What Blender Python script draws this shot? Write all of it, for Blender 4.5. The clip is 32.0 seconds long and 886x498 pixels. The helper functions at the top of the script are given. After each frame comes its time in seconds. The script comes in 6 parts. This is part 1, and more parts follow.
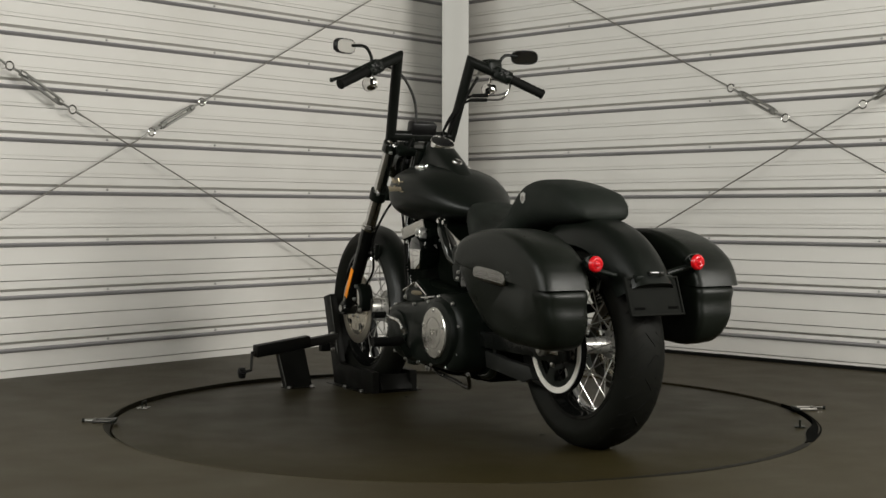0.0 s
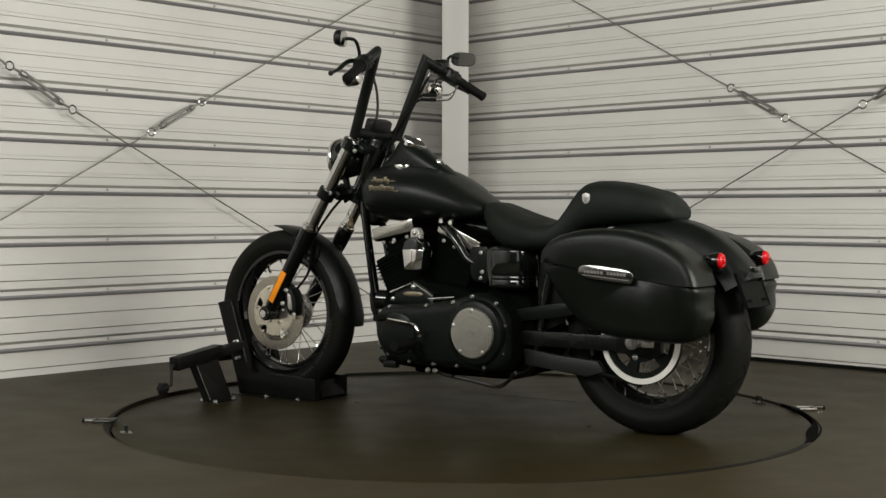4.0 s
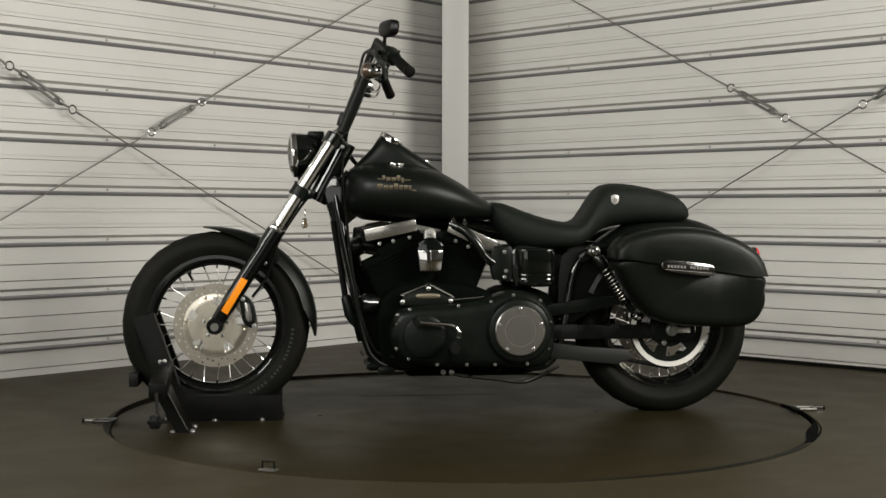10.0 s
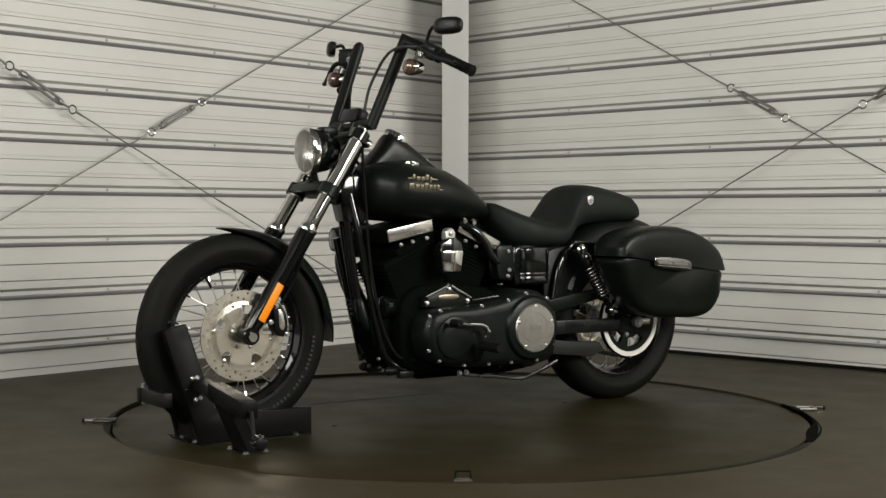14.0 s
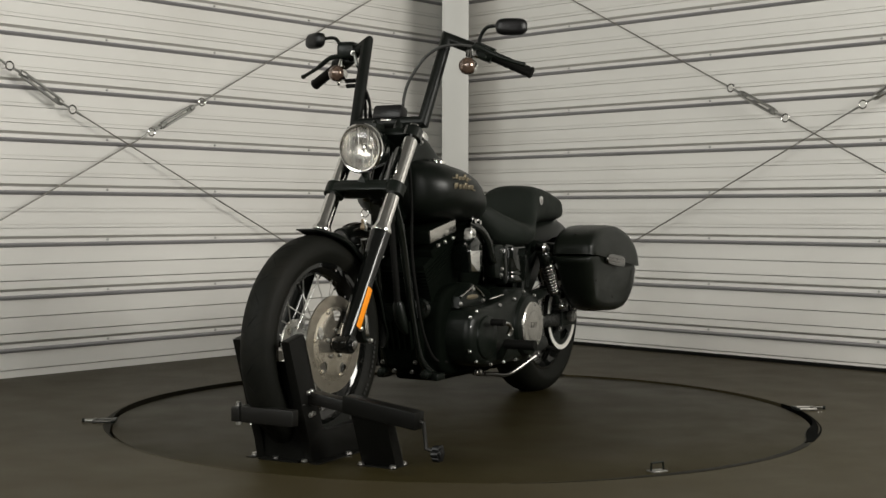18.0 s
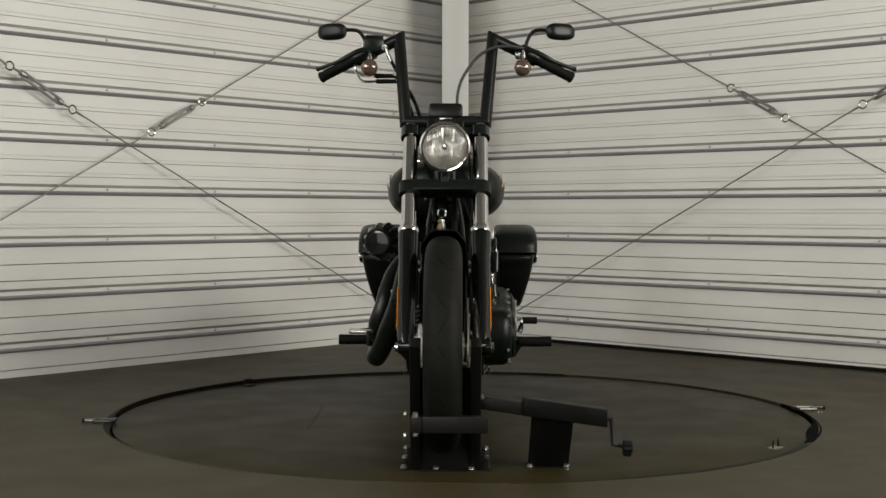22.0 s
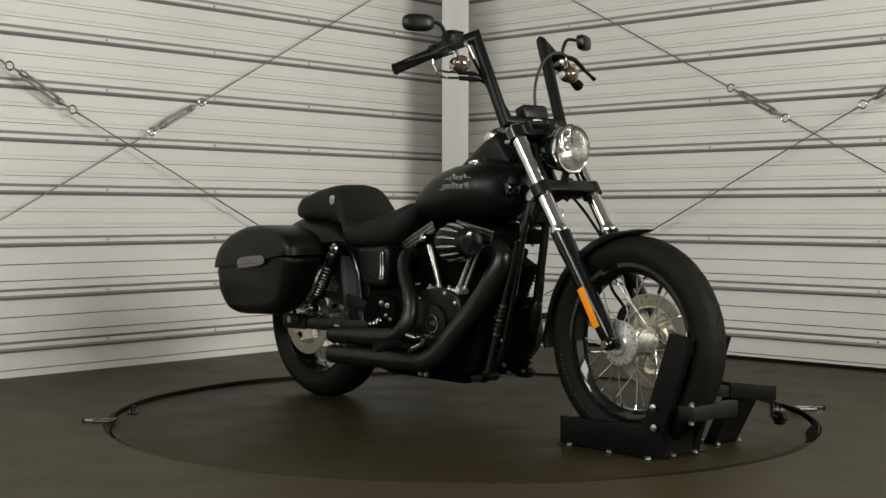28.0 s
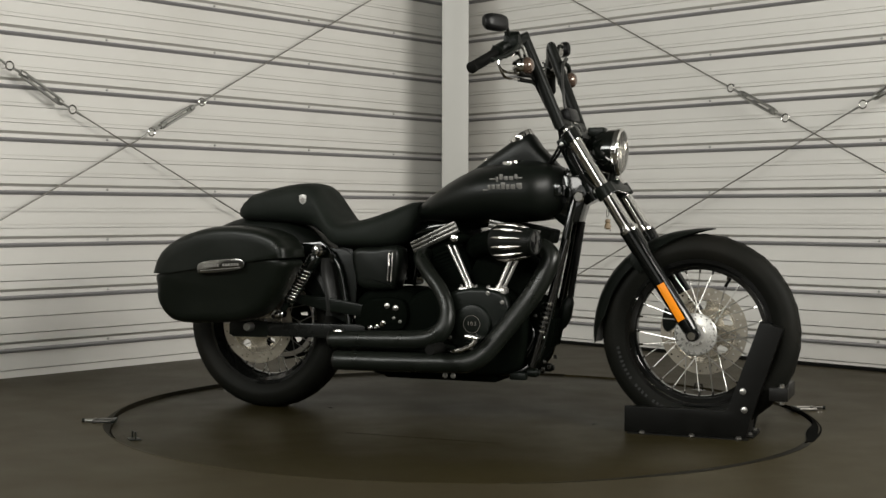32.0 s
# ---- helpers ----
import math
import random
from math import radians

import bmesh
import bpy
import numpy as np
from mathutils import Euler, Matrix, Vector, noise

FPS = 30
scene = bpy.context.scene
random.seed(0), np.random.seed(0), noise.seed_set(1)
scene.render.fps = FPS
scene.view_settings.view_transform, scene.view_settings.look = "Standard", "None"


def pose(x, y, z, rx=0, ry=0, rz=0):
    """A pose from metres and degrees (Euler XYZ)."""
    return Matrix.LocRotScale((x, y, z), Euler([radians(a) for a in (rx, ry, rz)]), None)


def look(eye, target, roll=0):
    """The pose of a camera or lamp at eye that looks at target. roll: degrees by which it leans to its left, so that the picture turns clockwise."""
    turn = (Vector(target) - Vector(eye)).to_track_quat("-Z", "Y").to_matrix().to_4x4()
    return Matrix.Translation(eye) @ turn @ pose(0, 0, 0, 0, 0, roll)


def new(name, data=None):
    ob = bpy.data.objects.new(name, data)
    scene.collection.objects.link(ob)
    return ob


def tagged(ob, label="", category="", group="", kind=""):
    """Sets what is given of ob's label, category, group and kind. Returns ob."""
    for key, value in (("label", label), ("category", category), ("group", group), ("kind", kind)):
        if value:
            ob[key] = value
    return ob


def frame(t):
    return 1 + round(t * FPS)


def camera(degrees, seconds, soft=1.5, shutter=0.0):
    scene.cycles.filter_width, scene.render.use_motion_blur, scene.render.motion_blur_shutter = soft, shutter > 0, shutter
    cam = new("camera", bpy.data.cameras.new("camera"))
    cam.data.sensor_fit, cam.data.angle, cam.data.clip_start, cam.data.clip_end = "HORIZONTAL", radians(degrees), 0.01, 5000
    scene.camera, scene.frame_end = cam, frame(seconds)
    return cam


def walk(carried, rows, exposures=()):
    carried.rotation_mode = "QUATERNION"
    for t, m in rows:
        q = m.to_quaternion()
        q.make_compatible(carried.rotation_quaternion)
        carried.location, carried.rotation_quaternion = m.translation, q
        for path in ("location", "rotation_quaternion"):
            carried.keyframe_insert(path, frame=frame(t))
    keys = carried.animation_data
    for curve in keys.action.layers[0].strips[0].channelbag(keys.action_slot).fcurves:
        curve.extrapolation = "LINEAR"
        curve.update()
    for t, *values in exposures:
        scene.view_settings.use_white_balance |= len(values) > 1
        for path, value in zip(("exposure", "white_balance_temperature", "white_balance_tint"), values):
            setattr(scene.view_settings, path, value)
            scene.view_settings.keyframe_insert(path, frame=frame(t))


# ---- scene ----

# ---------------------------------------------------------------- camera
EYE = Vector((0.0, -4.8105, 0.7283))
cam = camera(36.99, 32.0, soft=1.5)
STAND = look(EYE, EYE + Vector((-0.013491, 0.999543, -0.027049)), 0.0935)
walk(cam, [(0.0, STAND), (32.0, STAND)], exposures=[(0.0, 0.0, 6500, 10), (32.0, 0.0, 6500, 10)])

# ---------------------------------------------------------------- light
world = bpy.data.worlds.new("world")
scene.world = world
world.use_nodes = True
world.node_tree.nodes["Background"].inputs["Color"].default_value = (0.9, 0.95, 1.0, 1)
world.node_tree.nodes["Background"].inputs["Strength"].default_value = 0.05


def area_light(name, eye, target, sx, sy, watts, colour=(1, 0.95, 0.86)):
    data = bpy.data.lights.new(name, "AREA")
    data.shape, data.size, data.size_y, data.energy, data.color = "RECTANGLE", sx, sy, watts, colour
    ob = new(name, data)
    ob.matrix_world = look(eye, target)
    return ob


area_light("lamp_west", (-3.8, -3.6, 2.8), (0.9, 2.0, 0.5), 2.2, 1.2, 122, (0.985, 1.0, 0.945))
area_light("lamp_east", (4.0, -3.2, 2.4), (-1.6, 1.5, 0.3), 2.6, 1.3, 262, (1, 0.975, 0.91))
area_light("lamp_key", (-1.6, -5.4, 2.8), (0.25, 1.8, 0.3), 2.4, 1.2, 87, (1, 0.98, 0.92))
# unseen broad source behind the camera, added for the white reflections in polished metal
area_light("rear_reflection_light", (-2.35, -7.5, 1.25), (0.0, 0.0, 0.85), 6.2, 2.3, 56, (1, 0.99, 0.95))

# ---------------------------------------------------------------- materials


def material(name, colour, rough=0.5, metal=0.0, vary=0.0, scale=8.0, bump=0.0, bump_scale=200.0, spec=0.5, coat=0.0,
             rough_vary=0.0, stretch=(1, 1, 1), island=0.0, dirt=None, dirt_scale=2.0, dirt_amount=0.0):
    m = bpy.data.materials.new(name)
    m.use_nodes = True
    nt = m.node_tree
    b = nt.nodes["Principled BSDF"]
    b.inputs["Base Color"].default_value = (*colour, 1)
    b.inputs["Roughness"].default_value = rough
    b.inputs["Metallic"].default_value = metal
    b.inputs["Specular IOR Level"].default_value = spec
    b.inputs["Coat Weight"].default_value = coat
    b.inputs["Coat Roughness"].default_value = 0.06
    co = nt.nodes.new("ShaderNodeTexCoord")
    mp = nt.nodes.new("ShaderNodeMapping")
    mp.inputs["Scale"].default_value = stretch
    nt.links.new(co.outputs["Object"], mp.inputs["Vector"])

    def tex(s, detail=4):
        n = nt.nodes.new("ShaderNodeTexNoise")
        n.inputs["Scale"].default_value, n.inputs["Detail"].default_value = s, detail
        nt.links.new(mp.outputs["Vector"], n.inputs["Vector"])
        return n
    out = None
    if vary:
        n, r = tex(scale), nt.nodes.new("ShaderNodeMix")
        r.data_type = "RGBA"
        r.inputs[6].default_value = (*[c * (1 - vary) for c in colour], 1)
        r.inputs[7].default_value = (*[min(1, c * (1 + vary)) for c in colour], 1)
        nt.links.new(n.outputs["Fac"], r.inputs[0])
        out = r.outputs[2]
    if dirt:
        n, ramp, r = tex(dirt_scale, 7), nt.nodes.new("ShaderNodeValToRGB"), nt.nodes.new("ShaderNodeMix")
        ramp.color_ramp.elements[0].position, ramp.color_ramp.elements[1].position = 0.5, 0.72
        ramp.color_ramp.elements[1].color = (dirt_amount, dirt_amount, dirt_amount, 1)
        r.data_type = "RGBA"
        nt.links.new(n.outputs["Fac"], ramp.inputs[0])
        nt.links.new(ramp.outputs[0], r.inputs[0])
        if out:
            nt.links.new(out, r.inputs[6])
        else:
            r.inputs[6].default_value = (*colour, 1)
        r.inputs[7].default_value = (*dirt, 1)
        out = r.outputs[2]
    if out:
        nt.links.new(out, b.inputs["Base Color"])
    if rough_vary:
        n, r = tex(scale * 1.7, 6), nt.nodes.new("ShaderNodeMapRange")
        r.inputs["To Min"].default_value, r.inputs["To Max"].default_value = max(0.02, rough - rough_vary), min(1, rough + rough_vary)
        r.inputs["From Min"].default_value, r.inputs["From Max"].default_value = 0.3, 0.7
        nt.links.new(n.outputs["Fac"], r.inputs["Value"])
        nt.links.new(r.outputs["Result"], b.inputs["Roughness"])
    if bump:
        n, p = tex(bump_scale, 3), nt.nodes.new("ShaderNodeBump")
        p.inputs["Strength"].default_value, p.inputs["Distance"].default_value = bump, 0.002
        nt.links.new(n.outputs["Fac"], p.inputs["Height"])
        nt.links.new(p.outputs["Normal"], b.inputs["Normal"])
    return m


WALL = material("painted_steel_siding", (0.66, 0.645, 0.61), 0.4, 0, 0.05, 1.6, 0.05, 90, rough_vary=0.08, dirt=(0.42, 0.40, 0.36), dirt_scale=1.1, dirt_amount=0.35)
FLANGE = material("siding_flange", (0.62, 0.605, 0.575), 0.45, 0, 0.08, 3.0, rough_vary=0.06)
RAIL = material("grey_siding_rib", (0.225, 0.220, 0.224), 0.36, 0.2, 0.08, 3.0, rough_vary=0.06)
POST = material("painted_steel_post", (0.43, 0.425, 0.40), 0.45, 0, 0.06, 2.5, 0.05, 120)
CEILING = material("dark_ceiling", (0.13, 0.128, 0.12), 0.8, 0, 0.2, 2.0)
DIM_WALL = material("shop_wall", (0.20, 0.195, 0.18), 0.7, 0, 0.2, 1.5)
RUBBER_FLOOR = material("rubber_floor", (0.0335, 0.0268, 0.0120), 0.50, 0, 0.12, 3.0, 0.3, 300, spec=0.19, rough_vary=0.04, dirt=(0.029, 0.0232, 0.0105), dirt_scale=2.0, dirt_amount=0.25)
RUBBER_DISC = material("rubber_disc", (0.0190, 0.0152, 0.0057), 0.45, 0, 0.16, 2.6, 0.5, 220, spec=0.10, rough_vary=0.06, dirt=(0.024, 0.020, 0.0085), dirt_scale=2.3, dirt_amount=0.3)
EDGE = material("black_rubber_edge", (0.0036, 0.0036, 0.0030), 0.7, 0, 0.2, 12, spec=0.12)
BACK_EDGE = material("dusty_rubber_edge", (0.0085, 0.0072, 0.0036), 0.65, 0, 0.3, 14, 0.3, 120, spec=0.12)
# browner than EDGE: front arc of the edging and the disc's seam
BROWN_EDGE = material("brown_rubber_edge", (0.0062, 0.0053, 0.0028), 0.6, 0, 0.35, 14, 0.4, 120, spec=0.15)
STEEL = material("galvanised_steel", (0.36, 0.36, 0.34), 0.38, 1, 0.2, 30, 0.1, 300)
CABLE = material("steel_cable", (0.22, 0.21, 0.19), 0.5, 0.8, 0.2, 60)
DENIM = material("satin_black_paint", (0.0041, 0.0054, 0.0041), 0.36, 0, 0.15, 6, 0.04, 500, spec=0.2, rough_vary=0.04)
GLOSS = material("gloss_black_enamel", (0.0029, 0.0040, 0.0031), 0.10, 0, 0.2, 9, 0.03, 60, spec=0.45, coat=0.4)
BLACK = material("black_powder_coat", (0.0044, 0.0060, 0.0045), 0.34, 0, 0.2, 14, 0.12, 700, spec=0.16, rough_vary=0.06)
ENGINE = material("wrinkle_black_engine", (0.0022, 0.0032, 0.0022), 0.65, 0.0, 0.25, 18, 0.3, 900, spec=0.015, rough_vary=0.1)
LEATHER = material("black_vinyl", (0.0076, 0.0100, 0.0076), 0.6, 0, 0.2, 9, 0.4, 420, spec=0.16, rough_vary=0.07)
BAG = material("black_bag_shell", (0.0051, 0.0066, 0.0047), 0.33, 0, 0.18, 7, 0.22, 420, spec=0.2, rough_vary=0.06)
TYRE = material("tyre_rubber", (0.0051, 0.0054, 0.0041), 0.6, 0, 0.25, 10, 0.3, 300, spec=0.10, dirt=(0.011, 0.010, 0.0078), dirt_scale=6, dirt_amount=0.6)
CHROME = material("chrome", (0.66, 0.65, 0.63), 0.06, 1, 0.05, 20)
ALLOY = material("brushed_alloy", (0.58, 0.565, 0.53), 0.24, 1, 0.03, 6)
DERBY = material("brushed_derby_alloy", (0.50, 0.485, 0.45), 0.26, 0.97, 0.14, 30, 0.05, 60, stretch=(1, 1, 14))
TRIM = material("polished_trim_alloy", (0.50, 0.485, 0.45), 0.2, 0.92, 0.03, 6)
# chrome with the dark room it mirrors put into its base colour
NAMEPLATE = material("dark_chrome_plate", (0.20, 0.197, 0.187), 0.12, 1, 0.06, 30)
BADGE = material("pale_badge", (0.46, 0.45, 0.43), 0.35, 0.4, 0.1, 60)
DULL_BADGE = material("dull_silver_emblem", (0.24, 0.235, 0.22), 0.4, 0.6, 0.1, 60)
ROTOR = material("polished_rotor_steel", (0.70, 0.645, 0.54), 0.22, 0.92, 0.08, 12, 0.03, 24, rough_vary=0.07)
ROTOR_RIM = material("worn_rotor_steel", (0.42, 0.385, 0.32), 0.33, 0.95, 0.14, 40, 0.05, 500, rough_vary=0.06)
BOLT = material("zinc_bolt", (0.55, 0.54, 0.52), 0.28, 1, 0.1, 30)
AMBER = material("amber_reflector", (0.86, 0.27, 0.008), 0.4, 0, 0.08, 120, spec=0.2, coat=0.1)
RED = material("red_lamp_lens", (0.50, 0.004, 0.008), 0.22, 0, 0.5, 220, 0.3, 260, spec=0.4, coat=0.15)
SMOKE = material("smoked_amber_lens", (0.12, 0.078, 0.056), 0.10, 0.5, 0.5, 60, 0.8, 90, coat=1.0)
GOLD = material("brass_emblem", (0.32, 0.275, 0.195), 0.4, 1, 0.1, 40)
PLASTIC = material("black_plastic", (0.0048, 0.0048, 0.0048), 0.36, 0, 0.15, 20, 0.1, 600, spec=0.22)
DULL = material("dull_grey_plastic", (0.0105, 0.011, 0.0098), 0.5, 0, 0.15, 14, spec=0.3)
GREY_BAR = material("grey_painted_bar", (0.0055, 0.0051, 0.0043), 0.45, 0.1, 0.15, 12, 0.1, 200, spec=0.25)
STAND_BLACK = material("black_stand_paint", (0.0040, 0.0040, 0.0034), 0.42, 0, 0.3, 10, 0.15, 300, spec=0.10, rough_vary=0.1, dirt=(0.004, 0.0037, 0.0033), dirt_scale=9, dirt_amount=0.3)
WHITE_INK = material("faded_sidewall_ink", (0.0085, 0.0083, 0.0076), 0.6)
DIM_ALLOY = material("dark_alloy", (0.15, 0.147, 0.138), 0.3, 1, 0.1, 20, rough_vary=0.05)
# dark metal of one floor latch, and the chock's painted edge highlights
GLINT_METAL = material("edge_glint_metal", (0.060, 0.058, 0.052), 0.4, 0.6, 0.4, 40)
TAN = material("tan_leather_fob", (0.15, 0.105, 0.055), 0.5, 0, 0.3, 90, 0.2, 400)
DARK_INK = material("dark_engraving", (0.27, 0.26, 0.245), 0.4, 0.9)
PULLEY_RIM = material("bare_pulley_edge", (0.80, 0.775, 0.72), 0.38, 0.3, 0.06, 30)
SPOKE = material("spoke_steel", (0.58, 0.57, 0.54), 0.28, 0.85, 0.1, 40)
MIRROR = material("mirror_glass", (0.62, 0.61, 0.59), 0.02, 1)
PANEL = material("satin_dark_plastic", (0.0060, 0.0064, 0.0055), 0.36, 0, 0.15, 14, 0.1, 300, spec=0.3)
SWING_PAINT = material("satin_swingarm_paint", (0.0042, 0.0048, 0.0042), 0.26, 0, 0.25, 9, 0.08, 300, spec=0.32, rough_vary=0.1)
DIM_PIPE = material("sooty_pipe_edge", (0.03, 0.029, 0.027), 0.45, 0.8, 0.3, 30)
GLOSS_CAP = material("gloss_black_cap", (0.006, 0.006, 0.006), 0.10, 0, 0.1, 30, spec=0.5, coat=0.3)
SATIN_BAR = material("satin_black_bar", (0.0050, 0.0058, 0.0048), 0.36, 0, 0.2, 9, 0.05, 200, spec=0.13, rough_vary=0.06)
EXHAUST = material("matt_black_pipe", (0.0056, 0.0070, 0.0052), 0.33, 0, 0.3, 8, 0.12, 300, spec=0.30, rough_vary=0.08)
RIM_PAINT = material("gloss_black_rim", (0.0035, 0.0037, 0.0034), 0.09, 0, 0.2, 9, 0.03, 60, spec=0.4, coat=0.25)
SLEEVE = material("dark_chromed_sleeve", (0.10, 0.10, 0.098), 0.14, 1, 0.2, 12)
PALE_STEEL = material("zinc_plated_steel", (0.22, 0.215, 0.20), 0.28, 0.8, 0.2, 60, 0.1, 300)
GREY_CABLE = material("grey_cable_sheath", (0.030, 0.030, 0.028), 0.5, 0, 0.15, 40, spec=0.3)
PIT = material("pit_black", (0.0012, 0.0012, 0.001), 0.8, 0, 0.2, 12, spec=0.03)
MATT = material("matt_black_plastic", (0.0085, 0.009, 0.0078), 0.75, 0, 0.2, 12, 0.2, 300, spec=0.05)
FORK_PAINT = material("black_fork_paint", (0.0032, 0.0036, 0.0032), 0.12, 0, 0.2, 9, 0.03, 60, spec=0.3, coat=0.1)
HUB = material("machined_hub_alloy", (0.62, 0.61, 0.575), 0.3, 0.72, 0.10, 40, 0.06, 300, rough_vary=0.08)
COIL = material("polished_coil_steel", (0.42, 0.40, 0.37), 0.2, 1, 0.1, 30)
REFLECTOR = material("lamp_reflector", (0.74, 0.72, 0.68), 0.27, 1, 0.1, 30, 0.5, 40)


def glass_material(name):
    """Thin clear glass: see-through, with gloss by Fresnel."""
    m = bpy.data.materials.new(name)
    m.use_nodes = True
    nt = m.node_tree
    out = nt.nodes["Material Output"]
    mix, clear, gloss, fres = [nt.nodes.new("ShaderNode" + k) for k in ("MixShader", "BsdfTransparent", "BsdfGlossy", "Fresnel")]
    clear.inputs["Color"].default_value = (0.94, 0.94, 0.93, 1)
    gloss.inputs["Roughness"].default_value = 0.03
    fres.inputs["IOR"].default_value = 1.45
    nt.links.new(fres.outputs[0], mix.inputs[0])
    nt.links.new(clear.outputs[0], mix.inputs[1])
    nt.links.new(gloss.outputs[0], mix.inputs[2])
    nt.links.new(mix.outputs[0], out.inputs["Surface"])
    return m


GLASS = glass_material("clear_lens")

# ---------------------------------------------------------------- mesh tools
X, Y, Z = Vector((1, 0, 0)), Vector((0, 1, 0)), Vector((0, 0, 1))


def V(*a):
    return Vector(a)


def mesh_of(bm, name, mats, sharp=35):
    bmesh.ops.remove_doubles(bm, verts=bm.verts[:], dist=1e-6)
    bmesh.ops.recalc_face_normals(bm, faces=bm.faces[:])
    me = bpy.data.meshes.new(name)
    bm.to_mesh(me)
    bm.free()
    for p in me.polygons:
        p.use_smooth = True
    me.set_sharp_from_angle(angle=radians(sharp))
    for m in (mats if isinstance(mats, (list, tuple)) else [mats]):
        me.materials.append(m)
    return me


def part(name, bm, mat, parent=None, label="", sharp=35):
    """Links a bmesh (or a ready mesh) as one mesh object under a thing or a part."""
    me = bm if isinstance(bm, bpy.types.Mesh) else mesh_of(bm, name, mat, sharp)
    ob = new(name, me)
    ob.parent = parent
    return tagged(ob, label)


def grid(bm, rings, closed=True, caps=True):
    vs = [[bm.verts.new(p) for p in ring] for ring in rings]
    n = len(rings[0])
    for a, b in zip(vs, vs[1:]):
        for i in range(n if closed else n - 1):
            j = (i + 1) % n
            bm.faces.new((a[i], a[j], b[j], b[i]))
    if caps and closed:
        bm.faces.new(vs[0][::-1])
        bm.faces.new(vs[-1])
    return bm


def box(bm, c, s, rot=None, bevel=0.0):
    m = Matrix.Translation(c) @ (rot.to_4x4() if rot else Matrix.Identity(4)) @ Matrix.Diagonal((*s, 1))
    vs = bmesh.ops.create_cube(bm, size=1, matrix=m)["verts"]
    if bevel:
        es = list({e for v in vs for e in v.link_edges})
        bmesh.ops.bevel(bm, geom=es, offset=bevel, segments=2, affect="EDGES", profile=0.5)
    return bm


def spin(deg, axis="Y"):
    return Matrix.Rotation(radians(deg), 3, axis)


def spline(pts, n=6):
    pts = [Vector(p) for p in pts]
    ext = [2 * pts[0] - pts[1], *pts, 2 * pts[-1] - pts[-2]]
    out = []
    for i in range(1, len(ext) - 2):
        a, b, c, d = ext[i - 1:i + 3]
        for k in range(n):
            t = k / n
            out.append(0.5 * (2 * b + (c - a) * t + (2 * a - 5 * b + 4 * c - d) * t * t + (3 * b - a - 3 * c + d) * t ** 3))
    return out + [pts[-1]]


def tube(bm, pts, r, seg=12, caps=True):
    """A round bar along a line; corners are mitred. r: one radius or one for each point."""
    pts = [Vector(p) for p in pts]
    rs = r if isinstance(r, (list, tuple)) else [r] * len(pts)
    t0 = (pts[1] - pts[0]).normalized()
    u = t0.orthogonal().normalized()
    rings = []
    prev = t0
    for i, p in enumerate(pts):
        a = (p - pts[i - 1]).normalized() if i else t0
        b = (pts[i + 1] - p).normalized() if i < len(pts) - 1 else a
        t = (a + b).normalized() if (a + b).length > 1e-6 else a
        q = prev.rotation_difference(a)
        u = (q @ u).normalized()
        prev = a
        w = a.cross(u).normalized()
        ring = []
        for k in range(seg):
            an = 2 * math.pi * k / seg
            d = (u * math.cos(an) + w * math.sin(an)) * rs[i]
            d = d - a * (d.dot(t) / max(0.3, a.dot(t)))
            ring.append(p + d)
        rings.append(ring)
    return grid(bm, rings, True, caps)


def rod(bm, a, b, r0, r1=None, seg=12):
    return tube(bm, [a, b], [r0, r0 if r1 is None else r1], seg)


def lathe(bm, prof, c, axis=Y, seg=32, caps=False, closed=False):
    """Turns (along, radius) pairs round an axis through c."""
    axis = Vector(axis).normalized()
    u = axis.orthogonal().normalized() if abs(axis.dot(Y)) < 0.9 else V(1, 0, 0)
    u = (u - axis * u.dot(axis)).normalized()
    w = axis.cross(u)
    c = Vector(c)
    rings = [[c + axis * h + (u * math.cos(2 * math.pi * k / seg) + w * math.sin(2 * math.pi * k / seg)) * max(r, 1e-4) for k in range(seg)] for h, r in prof]
    if closed:
        rings.append(rings[0])
    return grid(bm, rings, True, caps)


def prism(bm, outline, y0, y1, bevel=0.0, segs=2):
    """A plate: an outline in x and z, between two y."""
    a = [bm.verts.new((x, y0, z)) for x, z in outline]
    b = [bm.verts.new((x, y1, z)) for x, z in outline]
    n = len(a)
    fs = [bm.faces.new(a), bm.faces.new(b[::-1])]
    for i in range(n):
        fs.append(bm.faces.new((a[i], b[i], b[(i + 1) % n], a[(i + 1) % n])))
    if bevel:
        es = list({e for f in fs[:2] for e in f.edges})
        bmesh.ops.recalc_face_normals(bm, faces=fs)
        bmesh.ops.bevel(bm, geom=es, offset=bevel, segments=segs, affect="EDGES", profile=0.5)
    return bm


def rounded(outline, n=5):
    """A smooth closed line through the corners of an outline."""
    k = len(outline)
    out = []
    for i in range(k):
        a, b, c, d = [Vector((*outline[(i + j) % k], 0)) for j in (-1, 0, 1, 2)]
        for j in range(n):
            t = j / n
            p = 0.5 * (2 * b + (c - a) * t + (2 * a - 5 * b + 4 * c - d) * t * t + (3 * b - a - 3 * c + d) * t ** 3)
            out.append((p.x, p.y))
    return out


def spline_2d(pts, n=5):
    return [(p.x, p.y) for p in spline([(x, z, 0) for x, z in pts], n)]


